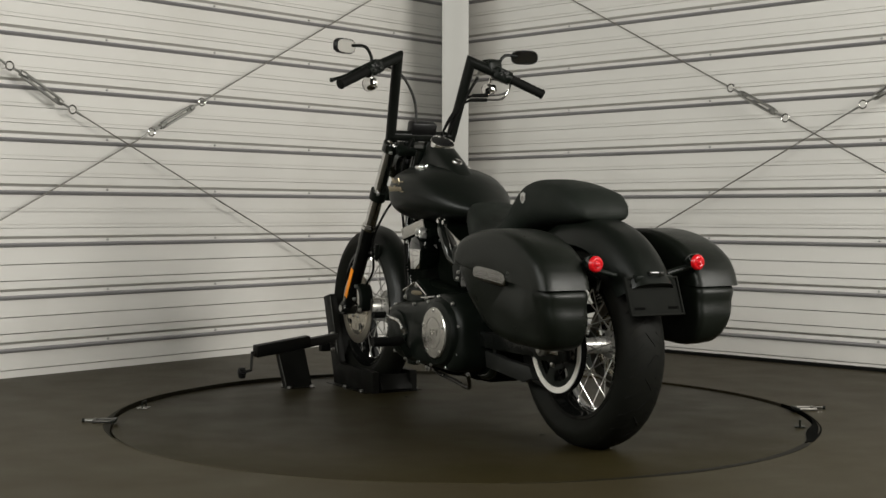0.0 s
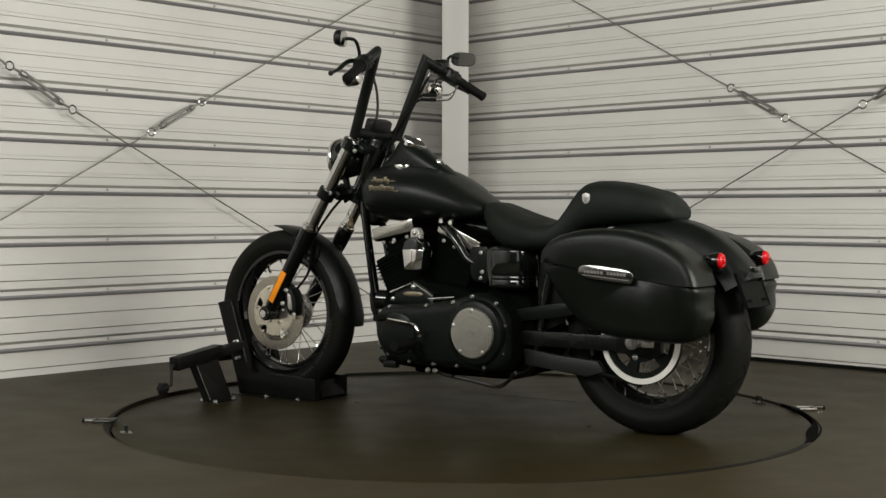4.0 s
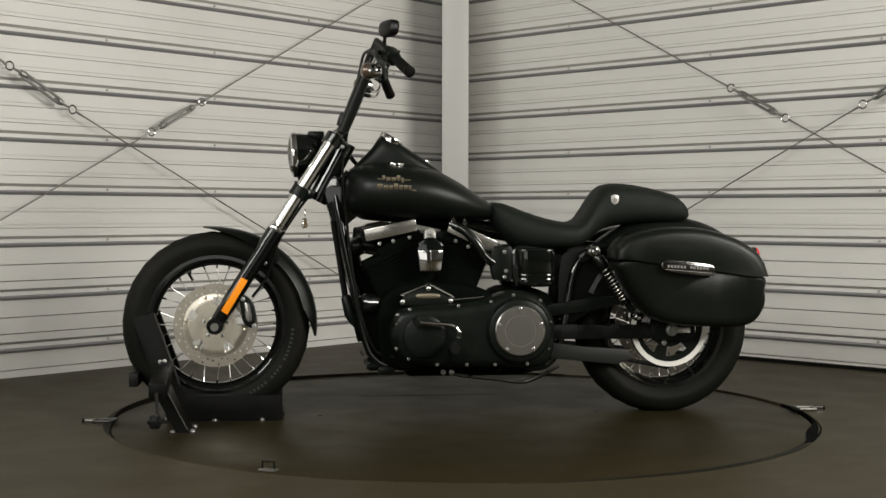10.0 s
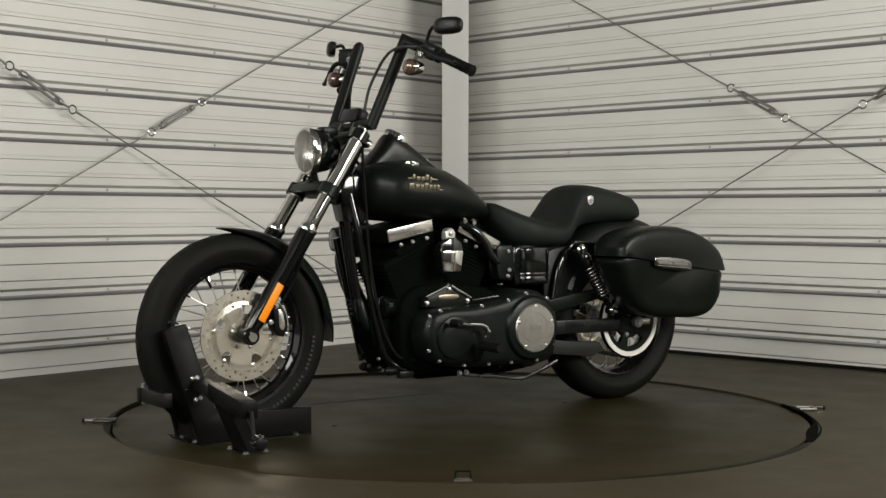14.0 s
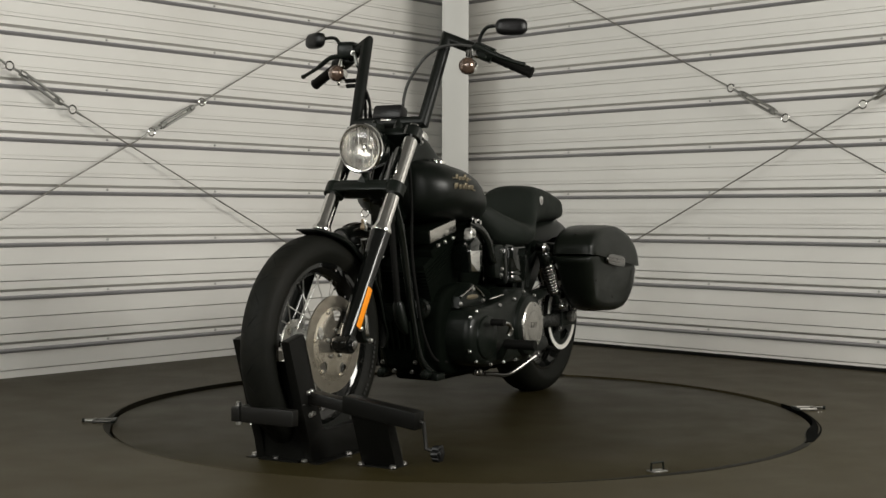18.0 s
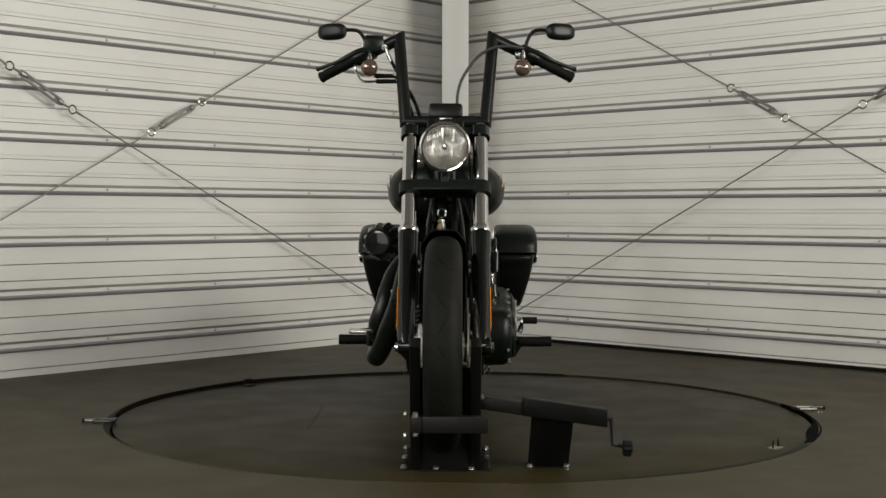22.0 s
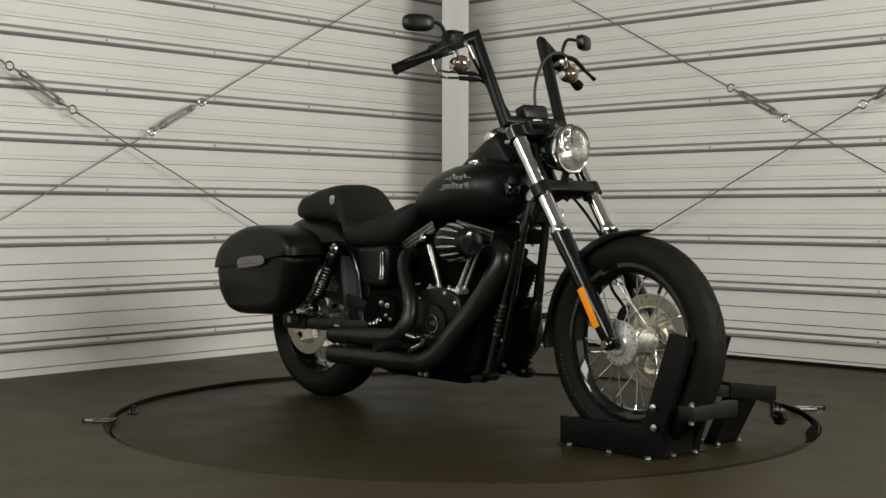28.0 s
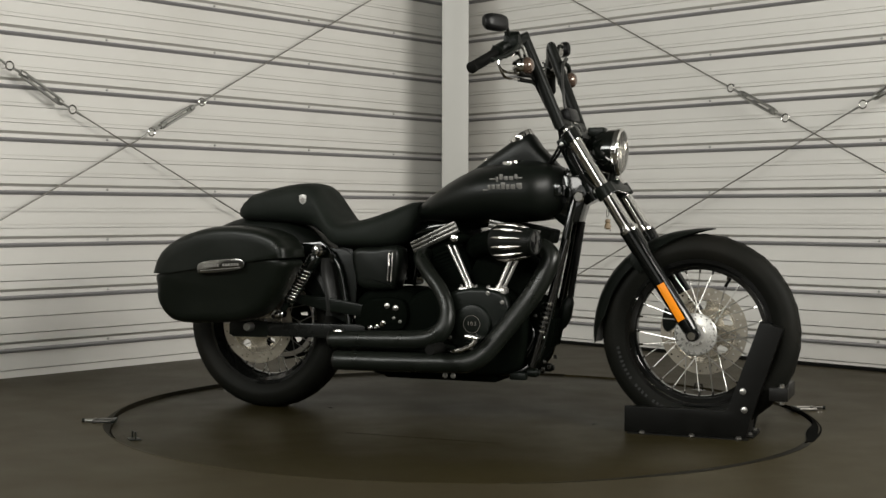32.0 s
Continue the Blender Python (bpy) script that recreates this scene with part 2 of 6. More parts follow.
def loft_x(bm, rows, seg=28, power=2.4):
    """Closed rings across x; rows: x, half width, low z, high z, y of the middle."""
    rings = []
    for x, w, z0, z1, *mid in rows:
        m = mid[0] if mid else 0.0
        ring = []
        for k in range(seg):
            a = 2 * math.pi * k / seg
            ca, sa = math.cos(a), math.sin(a)
            ring.append(V(x, m + w * math.copysign(abs(ca) ** (2 / power), ca), (z0 + z1) / 2 + (z1 - z0) / 2 * math.copysign(abs(sa) ** (2 / power), sa)))
        rings.append(ring)
    return grid(bm, rings)


def table(rows, xs):
    """Rows of numbers, filled in smoothly at the given first values."""
    rows = sorted(rows)
    a = np.array(rows)
    out = []
    for x in xs:
        i = min(max(np.searchsorted(a[:, 0], x) - 1, 0), len(a) - 2)
        t = (x - a[i, 0]) / (a[i + 1, 0] - a[i, 0])
        t = min(max(t, 0), 1)
        p0, p1, p2, p3 = a[max(i - 1, 0)], a[i], a[i + 1], a[min(i + 2, len(a) - 1)]
        v = 0.5 * (2 * p1 + (p2 - p0) * t + (2 * p0 - 5 * p1 + 4 * p2 - p3) * t * t + (3 * p1 - p0 - 3 * p2 + p3) * t ** 3)
        out.append([x, *[float(q) for q in v[1:]]])
    return out


def lettering(name, text, size, thick, m, mat, parent, label=""):
    """Raised characters in the built-in font, laid out in the x and y of matrix m."""
    cu = bpy.data.curves.new(name, "FONT")
    cu.body, cu.size, cu.extrude, cu.align_x, cu.align_y = text, size, thick, "CENTER", "CENTER"
    ob = bpy.data.objects.new(name, cu)
    me = bpy.data.meshes.new_from_object(ob)
    bpy.data.objects.remove(ob)
    me.transform(m)
    me.materials.clear()
    me.materials.append(mat)
    me.name = name
    return part(name, me, None, parent, label)


# ---------------------------------------------------------------- the place
RIM_R = 1.252
FLOOR_Z = 0.003
DISC_Z = -0.005
HOLE = V(0, -0.018, 0)
LEFT_O, LEFT_D = V(-2.001, 0.94, 0), V(math.cos(radians(49.5)), math.sin(radians(49.5)), 0)
RIGHT_O, RIGHT_D = V(1.371, 1.821, 0), V(math.cos(radians(-43.5)), math.sin(radians(-43.5)), 0)
LEFT_N, RIGHT_N = V(LEFT_D.y, -LEFT_D.x, 0), V(RIGHT_D.y, -RIGHT_D.x, 0)
CORNER = V(-0.076, 3.193, 0)
SIDE = 9.6
HIGH = 3.6


def slab(name, a, b, z0, z1, normal, thick, mat, label=""):
    """A plain wall from a to b whose face looks along normal."""
    bm = bmesh.new()
    a, b = a - normal * 0.036, b - normal * 0.036
    pts = [a, b, b - normal * thick, a - normal * thick]
    grid(bm, [[V(p.x, p.y, z) for p in pts] for z in (z0, z1)])
    return tagged(part(name, bm, mat), label, "wall", kind="structure")


FAR_L, FAR_R = CORNER - LEFT_D * SIDE, CORNER + RIGHT_D * SIDE
BACK = FAR_L + RIGHT_D * SIDE
wall_left = slab("wall_left", FAR_L, CORNER, -0.1, HIGH, LEFT_N, 0.12, WALL, "pale grey ribbed steel siding wall")
wall_right = slab("wall_right", CORNER, FAR_R, -0.1, HIGH, RIGHT_N, 0.12, WALL, "pale grey ribbed steel siding wall")
wall_back_left = slab("wall_back_left", BACK, FAR_L, -0.1, HIGH, (CORNER - FAR_L).normalized(), 0.12, DIM_WALL, "plain grey wall behind the camera")
wall_back_right = slab("wall_back_right", FAR_R, BACK, -0.1, HIGH, (CORNER - FAR_R).normalized(), 0.12, DIM_WALL, "plain grey wall behind the camera")
bm = bmesh.new()
grid(bm, [[V(p.x, p.y, z) for p in (CORNER, FAR_R, BACK, FAR_L)] for z in (HIGH, HIGH + 0.1)])
tagged(part("ceiling", bm, CEILING), "plain dark ceiling", "ceiling", kind="structure")

# floor: one sheet with a round opening for the turntable
bm = bmesh.new()
N = 144
quad = [CORNER, FAR_R, BACK, FAR_L]


def edge_point(ang):
    d = V(math.cos(ang), math.sin(ang), 0)
    best = 1e9
    for i in range(4):
        p, q = quad[i], quad[(i + 1) % 4]
        e = q - p
        den = d.x * e.y - d.y * e.x
        if abs(den) > 1e-9:
            s = (p.x * e.y - p.y * e.x) / den
            u = (p.x * d.y - p.y * d.x) / den
            if s > 0 and -1e-6 <= u <= 1 + 1e-6:
                best = min(best, s)
    return d * best


angs = sorted([2 * math.pi * i / N for i in range(N)] + [math.atan2(p.y, p.x) % (2 * math.pi) for p in quad])
ring0 = [HOLE + V(RIM_R * math.cos(a), RIM_R * math.sin(a), -0.05) for a in angs]
ring1 = [V(p.x, p.y, FLOOR_Z) for p in ring0]
ring2 = [edge_point(a) + V(0, 0, FLOOR_Z) for a in angs]
grid(bm, [ring0, ring1, ring2], True, False)
tagged(part("floor", bm, RUBBER_FLOOR), "dark brownish rubber mat floor with scuffs", "floor", kind="structure")
bm = bmesh.new()
lathe(bm, [(-0.06, 1.4), (-0.05, 1.4)], (0, 0, 0), Z, 48, True)
tagged(part("turntable_pit", bm, EDGE), "black pit under the turntable edge", "pit", kind="structure")

# corner post
bm = bmesh.new()
box(bm, (-0.0332, 2.86, HIGH / 2), (0.149, 0.50, HIGH), None, 0.006)
tagged(part("corner_post", bm, POST), "pale painted steel post in the room's corner", "post", kind="structure")

PITCH, RIB0 = 0.2315, 0.113


def extrude_along(prof, o, d, n, s0, s1):
    bm = bmesh.new()
    grid(bm, [[o + d * s + n * out + V(0, 0, z) for out, z in prof] for s in (s0, s1)])
    return bm


def siding(wall, o, d, n, s0, s1):
    for k in range(-1, 15):
        z0 = RIB0 + PITCH * k
        lo, hi = max(z0 + 0.0355, FLOOR_Z), z0 + PITCH - 0.0012
        if hi <= lo + 0.01:
            continue
        prof = [(-0.034, lo), (-0.014, lo), (0.014, lo + 0.0125)] if lo > FLOOR_Z else [(-0.034, lo), (0.014, lo)]
        for g in (0.0485, 0.1205):
            zc = z0 + 0.042 + g
            if zc - 0.005 > lo:
                gap = 0.0040 if zc < 0.62 else 0.0022
                prof += [(0.014, zc - 0.006 - gap), (-0.030, zc - 0.006 - gap), (-0.030, zc - 0.0061), (0.014, zc - 0.006)]
                if zc > 0.62:
                    prof += [(0.014, zc + 0.0075), (0.009, zc + 0.0077), (0.009, zc + 0.0104), (0.014, zc + 0.0106)]
        prof += [(0.014, hi), (-0.034, hi)]
        part("panel", extrude_along(prof, o, d, n, s0, s1), WALL, wall, sharp=20)
        if k >= 0:
            rib = [(-0.03, z0 - 0.002), (0.008, z0 - 0.002), (0.019, z0 + 0.001), (0.0265, z0 + 0.006), (0.0285, z0 + 0.0105), (0.0265, z0 + 0.0150), (0.020, z0 + 0.0175), (0.006, z0 + 0.0185), (-0.03, z0 + 0.0185)]
            part("rib", extrude_along(rib, o, d, n, s0, s1), RAIL, wall, sharp=30)
            flange = [(-0.03, z0 + 0.0186), (0.0075, z0 + 0.0186), (0.0060, z0 + 0.0353), (-0.03, z0 + 0.0353)]
            part("flange", extrude_along(flange, o, d, n, s0, s1), FLANGE, wall, sharp=30)


def screws(wall, o, d, n, ss):
    bm = bmesh.new()
    lathe(bm, [(0, 0.0065), (0.0015, 0.0065), (0.002, 0.0045), (0.005, 0.0045), (0.0055, 0.0035)], (0, 0, 0), X, 8, True)
    me = mesh_of(bm, "screw", STEEL)
    turn = n.to_track_quat("X", "Z").to_matrix().to_4x4()
    for k in range(0, 9):
        for s in ss:
            ob = part("screw", me, None, wall)
            p = o + d * s + n * 0.0065 + V(0, 0, RIB0 + PITCH * k + 0.0275)
            ob.matrix_local = Matrix.Translation(p) @ turn


siding(wall_left, LEFT_O, LEFT_D, LEFT_N, -3.2, 2.93)
siding(wall_right, RIGHT_O, RIGHT_D, RIGHT_N, -1.93, 4.6)
screws(wall_left, LEFT_O, LEFT_D, LEFT_N, (-0.1, 0.536, 1.171, 1.813, 2.475))
screws(wall_right, RIGHT_O, RIGHT_D, RIGHT_N, (-1.062, -0.149, 0.764))
# black strip standing in for the shaded gap under the right wall
bm = extrude_along([(0.0, FLOOR_Z), (0.02, FLOOR_Z), (0.02, FLOOR_Z + 0.014), (0.0, FLOOR_Z + 0.03)], RIGHT_O, RIGHT_D, RIGHT_N, -1.9, 4.6)
tagged(part("baseboard", bm, EDGE), "black strip for the dark gap at the wall's foot", "baseboard", kind="structure")

# crossing brace cables
OFF = 0.08


def ring_mesh(bm, c, axis, R, r):
    c = Vector(c)
    axis = Vector(axis).normalized()
    u = axis.orthogonal().normalized()
    w = axis.cross(u)
    rings = []
    for i in range(24):
        a = 2 * math.pi * i / 24
        e = u * math.cos(a) + w * math.sin(a)
        rings.append([c + e * (R + r * math.cos(b)) + axis * r * math.sin(b) for b in [2 * math.pi * j / 8 for j in range(8)]])
    rings.append(rings[0])
    return grid(bm, rings, True, False)


def brace(o, d, n, a, b, eyes, off, label):
    """A cable between two points (s, z) of a wall with a turnbuckle between two eyes."""
    def at(s, z):
        return o + d * s + n * off + V(0, 0, z)
    root = tagged(new("brace_cable"), label, "cable", "crossing brace cables")
    root.location = at(*a)
    base = Vector(root.location)
    p, q = at(*a) - base, at(*b) - base
    e0, e1 = at(*eyes[0]) - base, at(*eyes[1]) - base
    way = (q - p).normalized()
    for u, v in ((p, e0 - way * 0.018), (e1 + way * 0.018, q)):
        bm = bmesh.new()
        rod(bm, u, v, 0.0034, seg=8)
        part("cable", bm, CABLE, root)
    for e, sg in ((e0, -1), (e1, 1)):
        bm = bmesh.new()
        rod(bm, e + way * sg * 0.02, e + way * sg * 0.065, 0.006, 0.0045, 8)
        part("cable_clamp", bm, STEEL, root)
    for e in (e0, e1):
        bm = bmesh.new()
        ring_mesh(bm, e, n, 0.0185, 0.0042)
        part("eye_ring", bm, CHROME, root)
    bm = bmesh.new()
    m0, m1 = e0 + way * 0.07, e1 - way * 0.07
    side = way.cross(n).normalized()
    for sg in (-1, 1):
        rod(bm, m0 + side * sg * 0.011, m1 + side * sg * 0.011, 0.0065, seg=8)
    rod(bm, m0 - way * 0.012, m0 + way * 0.012, 0.014, seg=10)
    rod(bm, m1 - way * 0.012, m1 + way * 0.012, 0.014, seg=10)
    part("turnbuckle", bm, STEEL, root)
    for u, v in ((e0 + way * 0.02, m0 + way * 0.03), (e1 - way * 0.02, m1 - way * 0.03)):
        bm = bmesh.new()
        rod(bm, u, v, 0.0055, seg=8)
        part("threaded_rod", bm, STEEL, root)
    return root


def stretch(a, b, s):
    return (s, a[1] + (b[1] - a[1]) * (s - a[0]) / (b[0] - a[0]))


La, Lb = (-0.051, 1.384), (1.916, 0.42)
brace(LEFT_O, LEFT_D, LEFT_N, stretch(La, Lb, -1.6), stretch(La, Lb, 2.6), ((-0.006, 1.359), (0.304, 1.19)), OFF, "thin steel brace cable with turnbuckle falling across the siding")
Lc, Ld = (-0.056, 0.702), (2.208, 1.911)
brace(LEFT_O, LEFT_D, LEFT_N, stretch(Lc, Ld, -1.2), stretch(Lc, Ld, 2.6), ((0.733, 1.11), (1.032, 1.27)), OFF, "thin steel brace cable with turnbuckle rising across the siding")
Ra, Rb = (-0.974, 1.889), (0.827, 0.924)
brace(RIGHT_O, RIGHT_D, RIGHT_N, stretch(Ra, Rb, -1.6), stretch(Ra, Rb, 2.4), ((0.016, 1.347), (0.318, 1.185)), OFF, "thin steel brace cable with turnbuckle falling across the siding")
Rc, Rd = (-1.024, 0.349), (0.712, 1.228)
brace(RIGHT_O, RIGHT_D, RIGHT_N, stretch(Rc, Rd, -1.55), stretch(Rc, Rd, 2.4), ((0.712, 1.228), (1.01, 1.385)), OFF, "thin steel brace cable with turnbuckle rising across the siding")

# black edging of the round opening: a lip that stands up behind and folds inwards at one side


def bell(deg, mid, wide):
    d = (deg - mid + 180) % 360 - 180
    return math.exp(-(d / wide) ** 2)


def edging(name, d0, d1, mat, label, cover=0.001):
    rings = []
    for i in range(d1 - d0 + 1):
        deg = d0 + i
        a = radians(deg)
        top = FLOOR_Z + 0.0012 + 0.007 * bell(deg, 140, 34) + 0.0006 * math.sin(5 * a) + 0.0008 * math.sin(11 * a + 1)
        wid = 0.003 + 0.006 * bell(deg, 160, 30) + 0.020 * bell(deg, -50, 30) + 0.0015 * math.sin(17 * a)
        fold = cover + 0.036 * bell(deg, -17, 8) + 0.022 * bell(deg, 192, 9) + 0.010 * bell(deg, -50, 30)
        e = V(math.cos(a), math.sin(a), 0)
        low = -0.03 if fold < 0.004 else -0.0035
        rings.append([HOLE + q for q in (e * (RIM_R - fold) + V(0, 0, low), e * (RIM_R - fold) + V(0, 0, max(low + 0.002, top - 0.25 * fold)), e * (RIM_R + 0.3 * wid) + V(0, 0, top), e * (RIM_R + wid) + V(0, 0, max(top - 0.004, FLOOR_Z + 0.0012)), e * (RIM_R + wid) + V(0, 0, -0.03))])
    tagged(part(name, grid(bmesh.new(), rings), mat), label, "edging", kind="structure")


edging("rubber_edging", 68, 207, BACK_EDGE, "dusty black rubber edging behind the turntable")
edging("rubber_edging", 207, 275, RUBBER_FLOOR, "flat rubber lip closing on the turntable", 0.006)
edging("rubber_edging", -28, 12, PIT, "black rubber edging folded over the turntable")
edging("rubber_edging", -84, -29, BROWN_EDGE, "dark brown rubber edging before the turntable")


def floor_hook(p, way, label, steel, pin):
    root = tagged(new("floor_latch"), label, "latch", "latches by the turntable")
    root.location = p
    side = V(-way.y, way.x, 0)
    for sg in (-1, 1):
        bm = bmesh.new()
        rod(bm, side * 0.028 * sg + V(0, 0, 0.007), side * 0.026 * sg + way * 0.066 + V(0, 0, 0.007), 0.0046, seg=8)
        part("rod", bm, steel, root)
    bm = bmesh.new()
    box(bm, way * 0.066 + V(0, 0, 0.007), (0.009, 0.062, 0.010), Matrix.Rotation(math.atan2(way.y, way.x), 3, "Z"), 0.002)
    part("yoke", bm, steel, root)
    bm = bmesh.new()
    rod(bm, way * 0.068 + V(0, 0, 0.007), way * 0.10 + V(0, 0, 0.008), 0.0062, 0.0045, 10)
    part("pin", bm, pin, root, "polished pin")
    bm = bmesh.new()
    lathe(bm, [(-0.006, 0.002), (-0.004, 0.007), (0.004, 0.007), (0.006, 0.002)], way * 0.104 + V(0, 0, 0.008), way, 12)
    part("knob", bm, BLACK, root, "black knob")
    bm = bmesh.new()
    box(bm, V(0, 0, 0.006), (0.014, 0.075, 0.010), Matrix.Rotation(math.atan2(way.y, way.x), 3, "Z"), 0.002)
    part("bracket", bm, BLACK, root)
    return root


floor_hook(V(-1.200, -0.255, FLOOR_Z), V(-1, -0.12, 0).normalized(), "small dark steel latch lying on the floor", GLINT_METAL, STEEL)
floor_hook(V(1.240, 0.090, FLOOR_Z), V(1, 0.02, 0).normalized(), "small chrome latch lying on the floor", CABLE, CHROME)

# ---------------------------------------------------------------- turntable
turntable = tagged(new("turntable"), "round dark rubber-topped turntable carrying the motorcycle", "turntable")
bm = bmesh.new()
rings = []
for h, r in ((-0.03, 0.02), (-0.03, 1.233), (-0.002, 1.237), (0.0, 1.234), (0.0, 0.8), (0.0, 0.3), (0.0, 0.002)):
    ring = []
    for i in range(180):
        a = 2 * math.pi * i / 180
        wob = (0.0035 * math.sin(2 * a + 0.6) + 0.002 * math.sin(5 * a)) if r > 1 else 0.0
        ring.append(V(math.cos(a), math.sin(a), 0) * (r + wob) + V(0, 0, h))
    rings.append(ring)
grid(bm, rings, True, False)
part("disc", bm, RUBBER_DISC, turntable)
for ang in (55.4, -131.0):
    e = V(math.cos(radians(ang)), math.sin(radians(ang)), 0)
    s = V(-e.y, e.x, 0)
    bm = bmesh.new()
    c = e * 1.195
    box(bm, c + V(0, 0, 0.002), (0.036, 0.05, 0.004), spin(ang, "Z"), 0.001)
    plate = part("tie_down", bm, PALE_STEEL if ang > 0 else BLACK, turntable)
    bm = bmesh.new()
    tube(bm, [c - s * 0.022 + V(0, 0, 0.004), c - s * 0.020 + V(0, 0, 0.026), c + s * 0.020 + V(0, 0, 0.026), c + s * 0.022 + V(0, 0, 0.004)], 0.003, 8)
    part("ring", bm, BLACK, plate)
for x in (0.508, -0.513):
    bm = bmesh.new()
    lathe(bm, [(0, 0.009), (0.002, 0.008), (0.003, 0.001)], (x, -0.03, 0), Z, 10, True)
    part("bolt", bm, BLACK, turntable)
bm = bmesh.new()
box(bm, (0.065, -0.52, 0.0), (0.55, 0.0025, 0.0016))
part("seam", bm, BROWN_EDGE, turntable, "thin dark seam in the rubber top")

# ---------------------------------------------------------------- motorcycle (x ahead, y to its left)
bike = tagged(new("motorcycle"), "satin black cruiser motorcycle with high bars and hard saddlebags", "motorcycle")
SIDES = (1, -1)


def bolts(places, r, h, axis, mat=BOLT, parent=None, name="bolt"):
    """Hexagon bolt heads at the given places, all on one mesh."""
    b = bmesh.new()
    lathe(b, [(0, r * 1.25), (0.15 * h, r * 1.25), (0.16 * h, r), (0.85 * h, r), (h, r * 0.72)], (0, 0, 0), axis, 8, True)
    me = mesh_of(b, name, mat)
    for p in places:
        ob = part(name, me, None, parent or bike)
        ob.location = p


def wheel(name, c, R, half, rim_r, rim_half, hub_half, hub_r, n_spokes, label):
    cx, cz = c
    C = V(cx, 0, cz)
    bm = bmesh.new()
    lathe(bm, [(-hub_half, 0.012), (-hub_half, hub_r * 0.75), (-hub_half + 0.008, hub_r), (-hub_half + 0.014, hub_r), (-hub_half + 0.02, hub_r * 0.62), (0, hub_r * 0.55),
               (hub_half - 0.02, hub_r * 0.62), (hub_half - 0.014, hub_r), (hub_half - 0.008, hub_r), (hub_half, hub_r * 0.75), (hub_half, 0.012)], C, Y, 32, True)
    w = part(name, bm, HUB, bike, label)
    # tyre
    prof = []
    bead = rim_r + 0.012
    n = 20
    for i in range(n + 1):
        a = math.pi * (i / n)
        ca, sa = math.cos(a), math.sin(a)
        y = -half * math.copysign(abs(ca) ** 0.8, ca)
        r = bead + (R - bead) * sa ** 0.62
        prof.append((y, r))
    prof = [(-rim_half * 0.9, bead - 0.004)] + prof[1:-1] + [(rim_half * 0.9, bead - 0.004)]
    bm = bmesh.new()
    lathe(bm, prof, C, Y, 144)
    part("tyre", bm, TYRE, w, "black treaded rubber tyre", 60)
    # tread sipes
    bm = bmesh.new()
    for i in range(44):
        for sg in SIDES:
            a = 2 * math.pi * (i + (0.5 if sg > 0 else 0)) / 44
            pts = []
            for k in range(5):
                t = k / 4
                aa = a + 0.09 * t
                yy = sg * half * (0.12 + 0.66 * t)
                rr = bead + (R - bead) * (1 - (abs(yy) / half) ** 2.5) ** 0.31 + 0.0004
                pts.append((aa, yy, rr))
            vs = []
            for aa, yy, rr in pts:
                for da in (-0.008, 0.008):
                    vs.append(bm.verts.new(C + V(math.cos(aa + da) * rr, yy, math.sin(aa + da) * rr)))
            for k in range(4):
                bm.faces.new((vs[2 * k], vs[2 * k + 1], vs[2 * k + 3], vs[2 * k + 2]))
    tagged(part("tread_pattern", bm, EDGE, w), kind="stuff")
    # rim
    bm = bmesh.new()
    lathe(bm, [(-rim_half, rim_r + 0.012), (-rim_half, rim_r), (-rim_half + 0.008, rim_r - 0.003), (-rim_half * 0.6, rim_r - 0.014), (-0.012, rim_r - 0.024), (0.012, rim_r - 0.024),
               (rim_half * 0.6, rim_r - 0.014), (rim_half - 0.008, rim_r - 0.003), (rim_half, rim_r), (rim_half, rim_r + 0.012), (0, rim_r + 0.004)], C, Y, 72, closed=True)
    part("rim", bm, RIM_PAINT, w, "gloss black spoked rim")
    # spokes, crossed
    bm = bmesh.new()
    rod(bm, V(0, 0, 0), V(0, 0, 1), 0.0020, seg=6)
    me = mesh_of(bm, "spoke", SPOKE)
    bm = bmesh.new()
    rod(bm, V(0, 0, 0), V(0, 0, 0.016), 0.0042, 0.0032, 6)
    me2 = mesh_of(bm, "nipple", CHROME)
    for i in range(n_spokes):
        sg = 1 if i % 2 else -1
        lead = 0.95 if (i // 2) % 2 else -0.95
        a = 2 * math.pi * i / n_spokes
        p1 = C + V(math.cos(a) * (rim_r - 0.02), sg * 0.006, math.sin(a) * (rim_r - 0.02))
        p0 = C + V(math.cos(a + lead) * hub_r * 0.92, sg * (hub_half - 0.011), math.sin(a + lead) * hub_r * 0.92)
        d = p1 - p0
        q = d.to_track_quat("Z", "Y").to_matrix().to_4x4()
        ob = part("spoke", me, None, w)
        ob.matrix_local = Matrix.Translation(p0) @ q @ Matrix.Diagonal((1, 1, d.length, 1))
        ob = part("nipple", me2, None, w)
        ob.matrix_local = Matrix.Translation(p1) @ (-d).to_track_quat("Z", "Y").to_matrix().to_4x4()
    return w, C


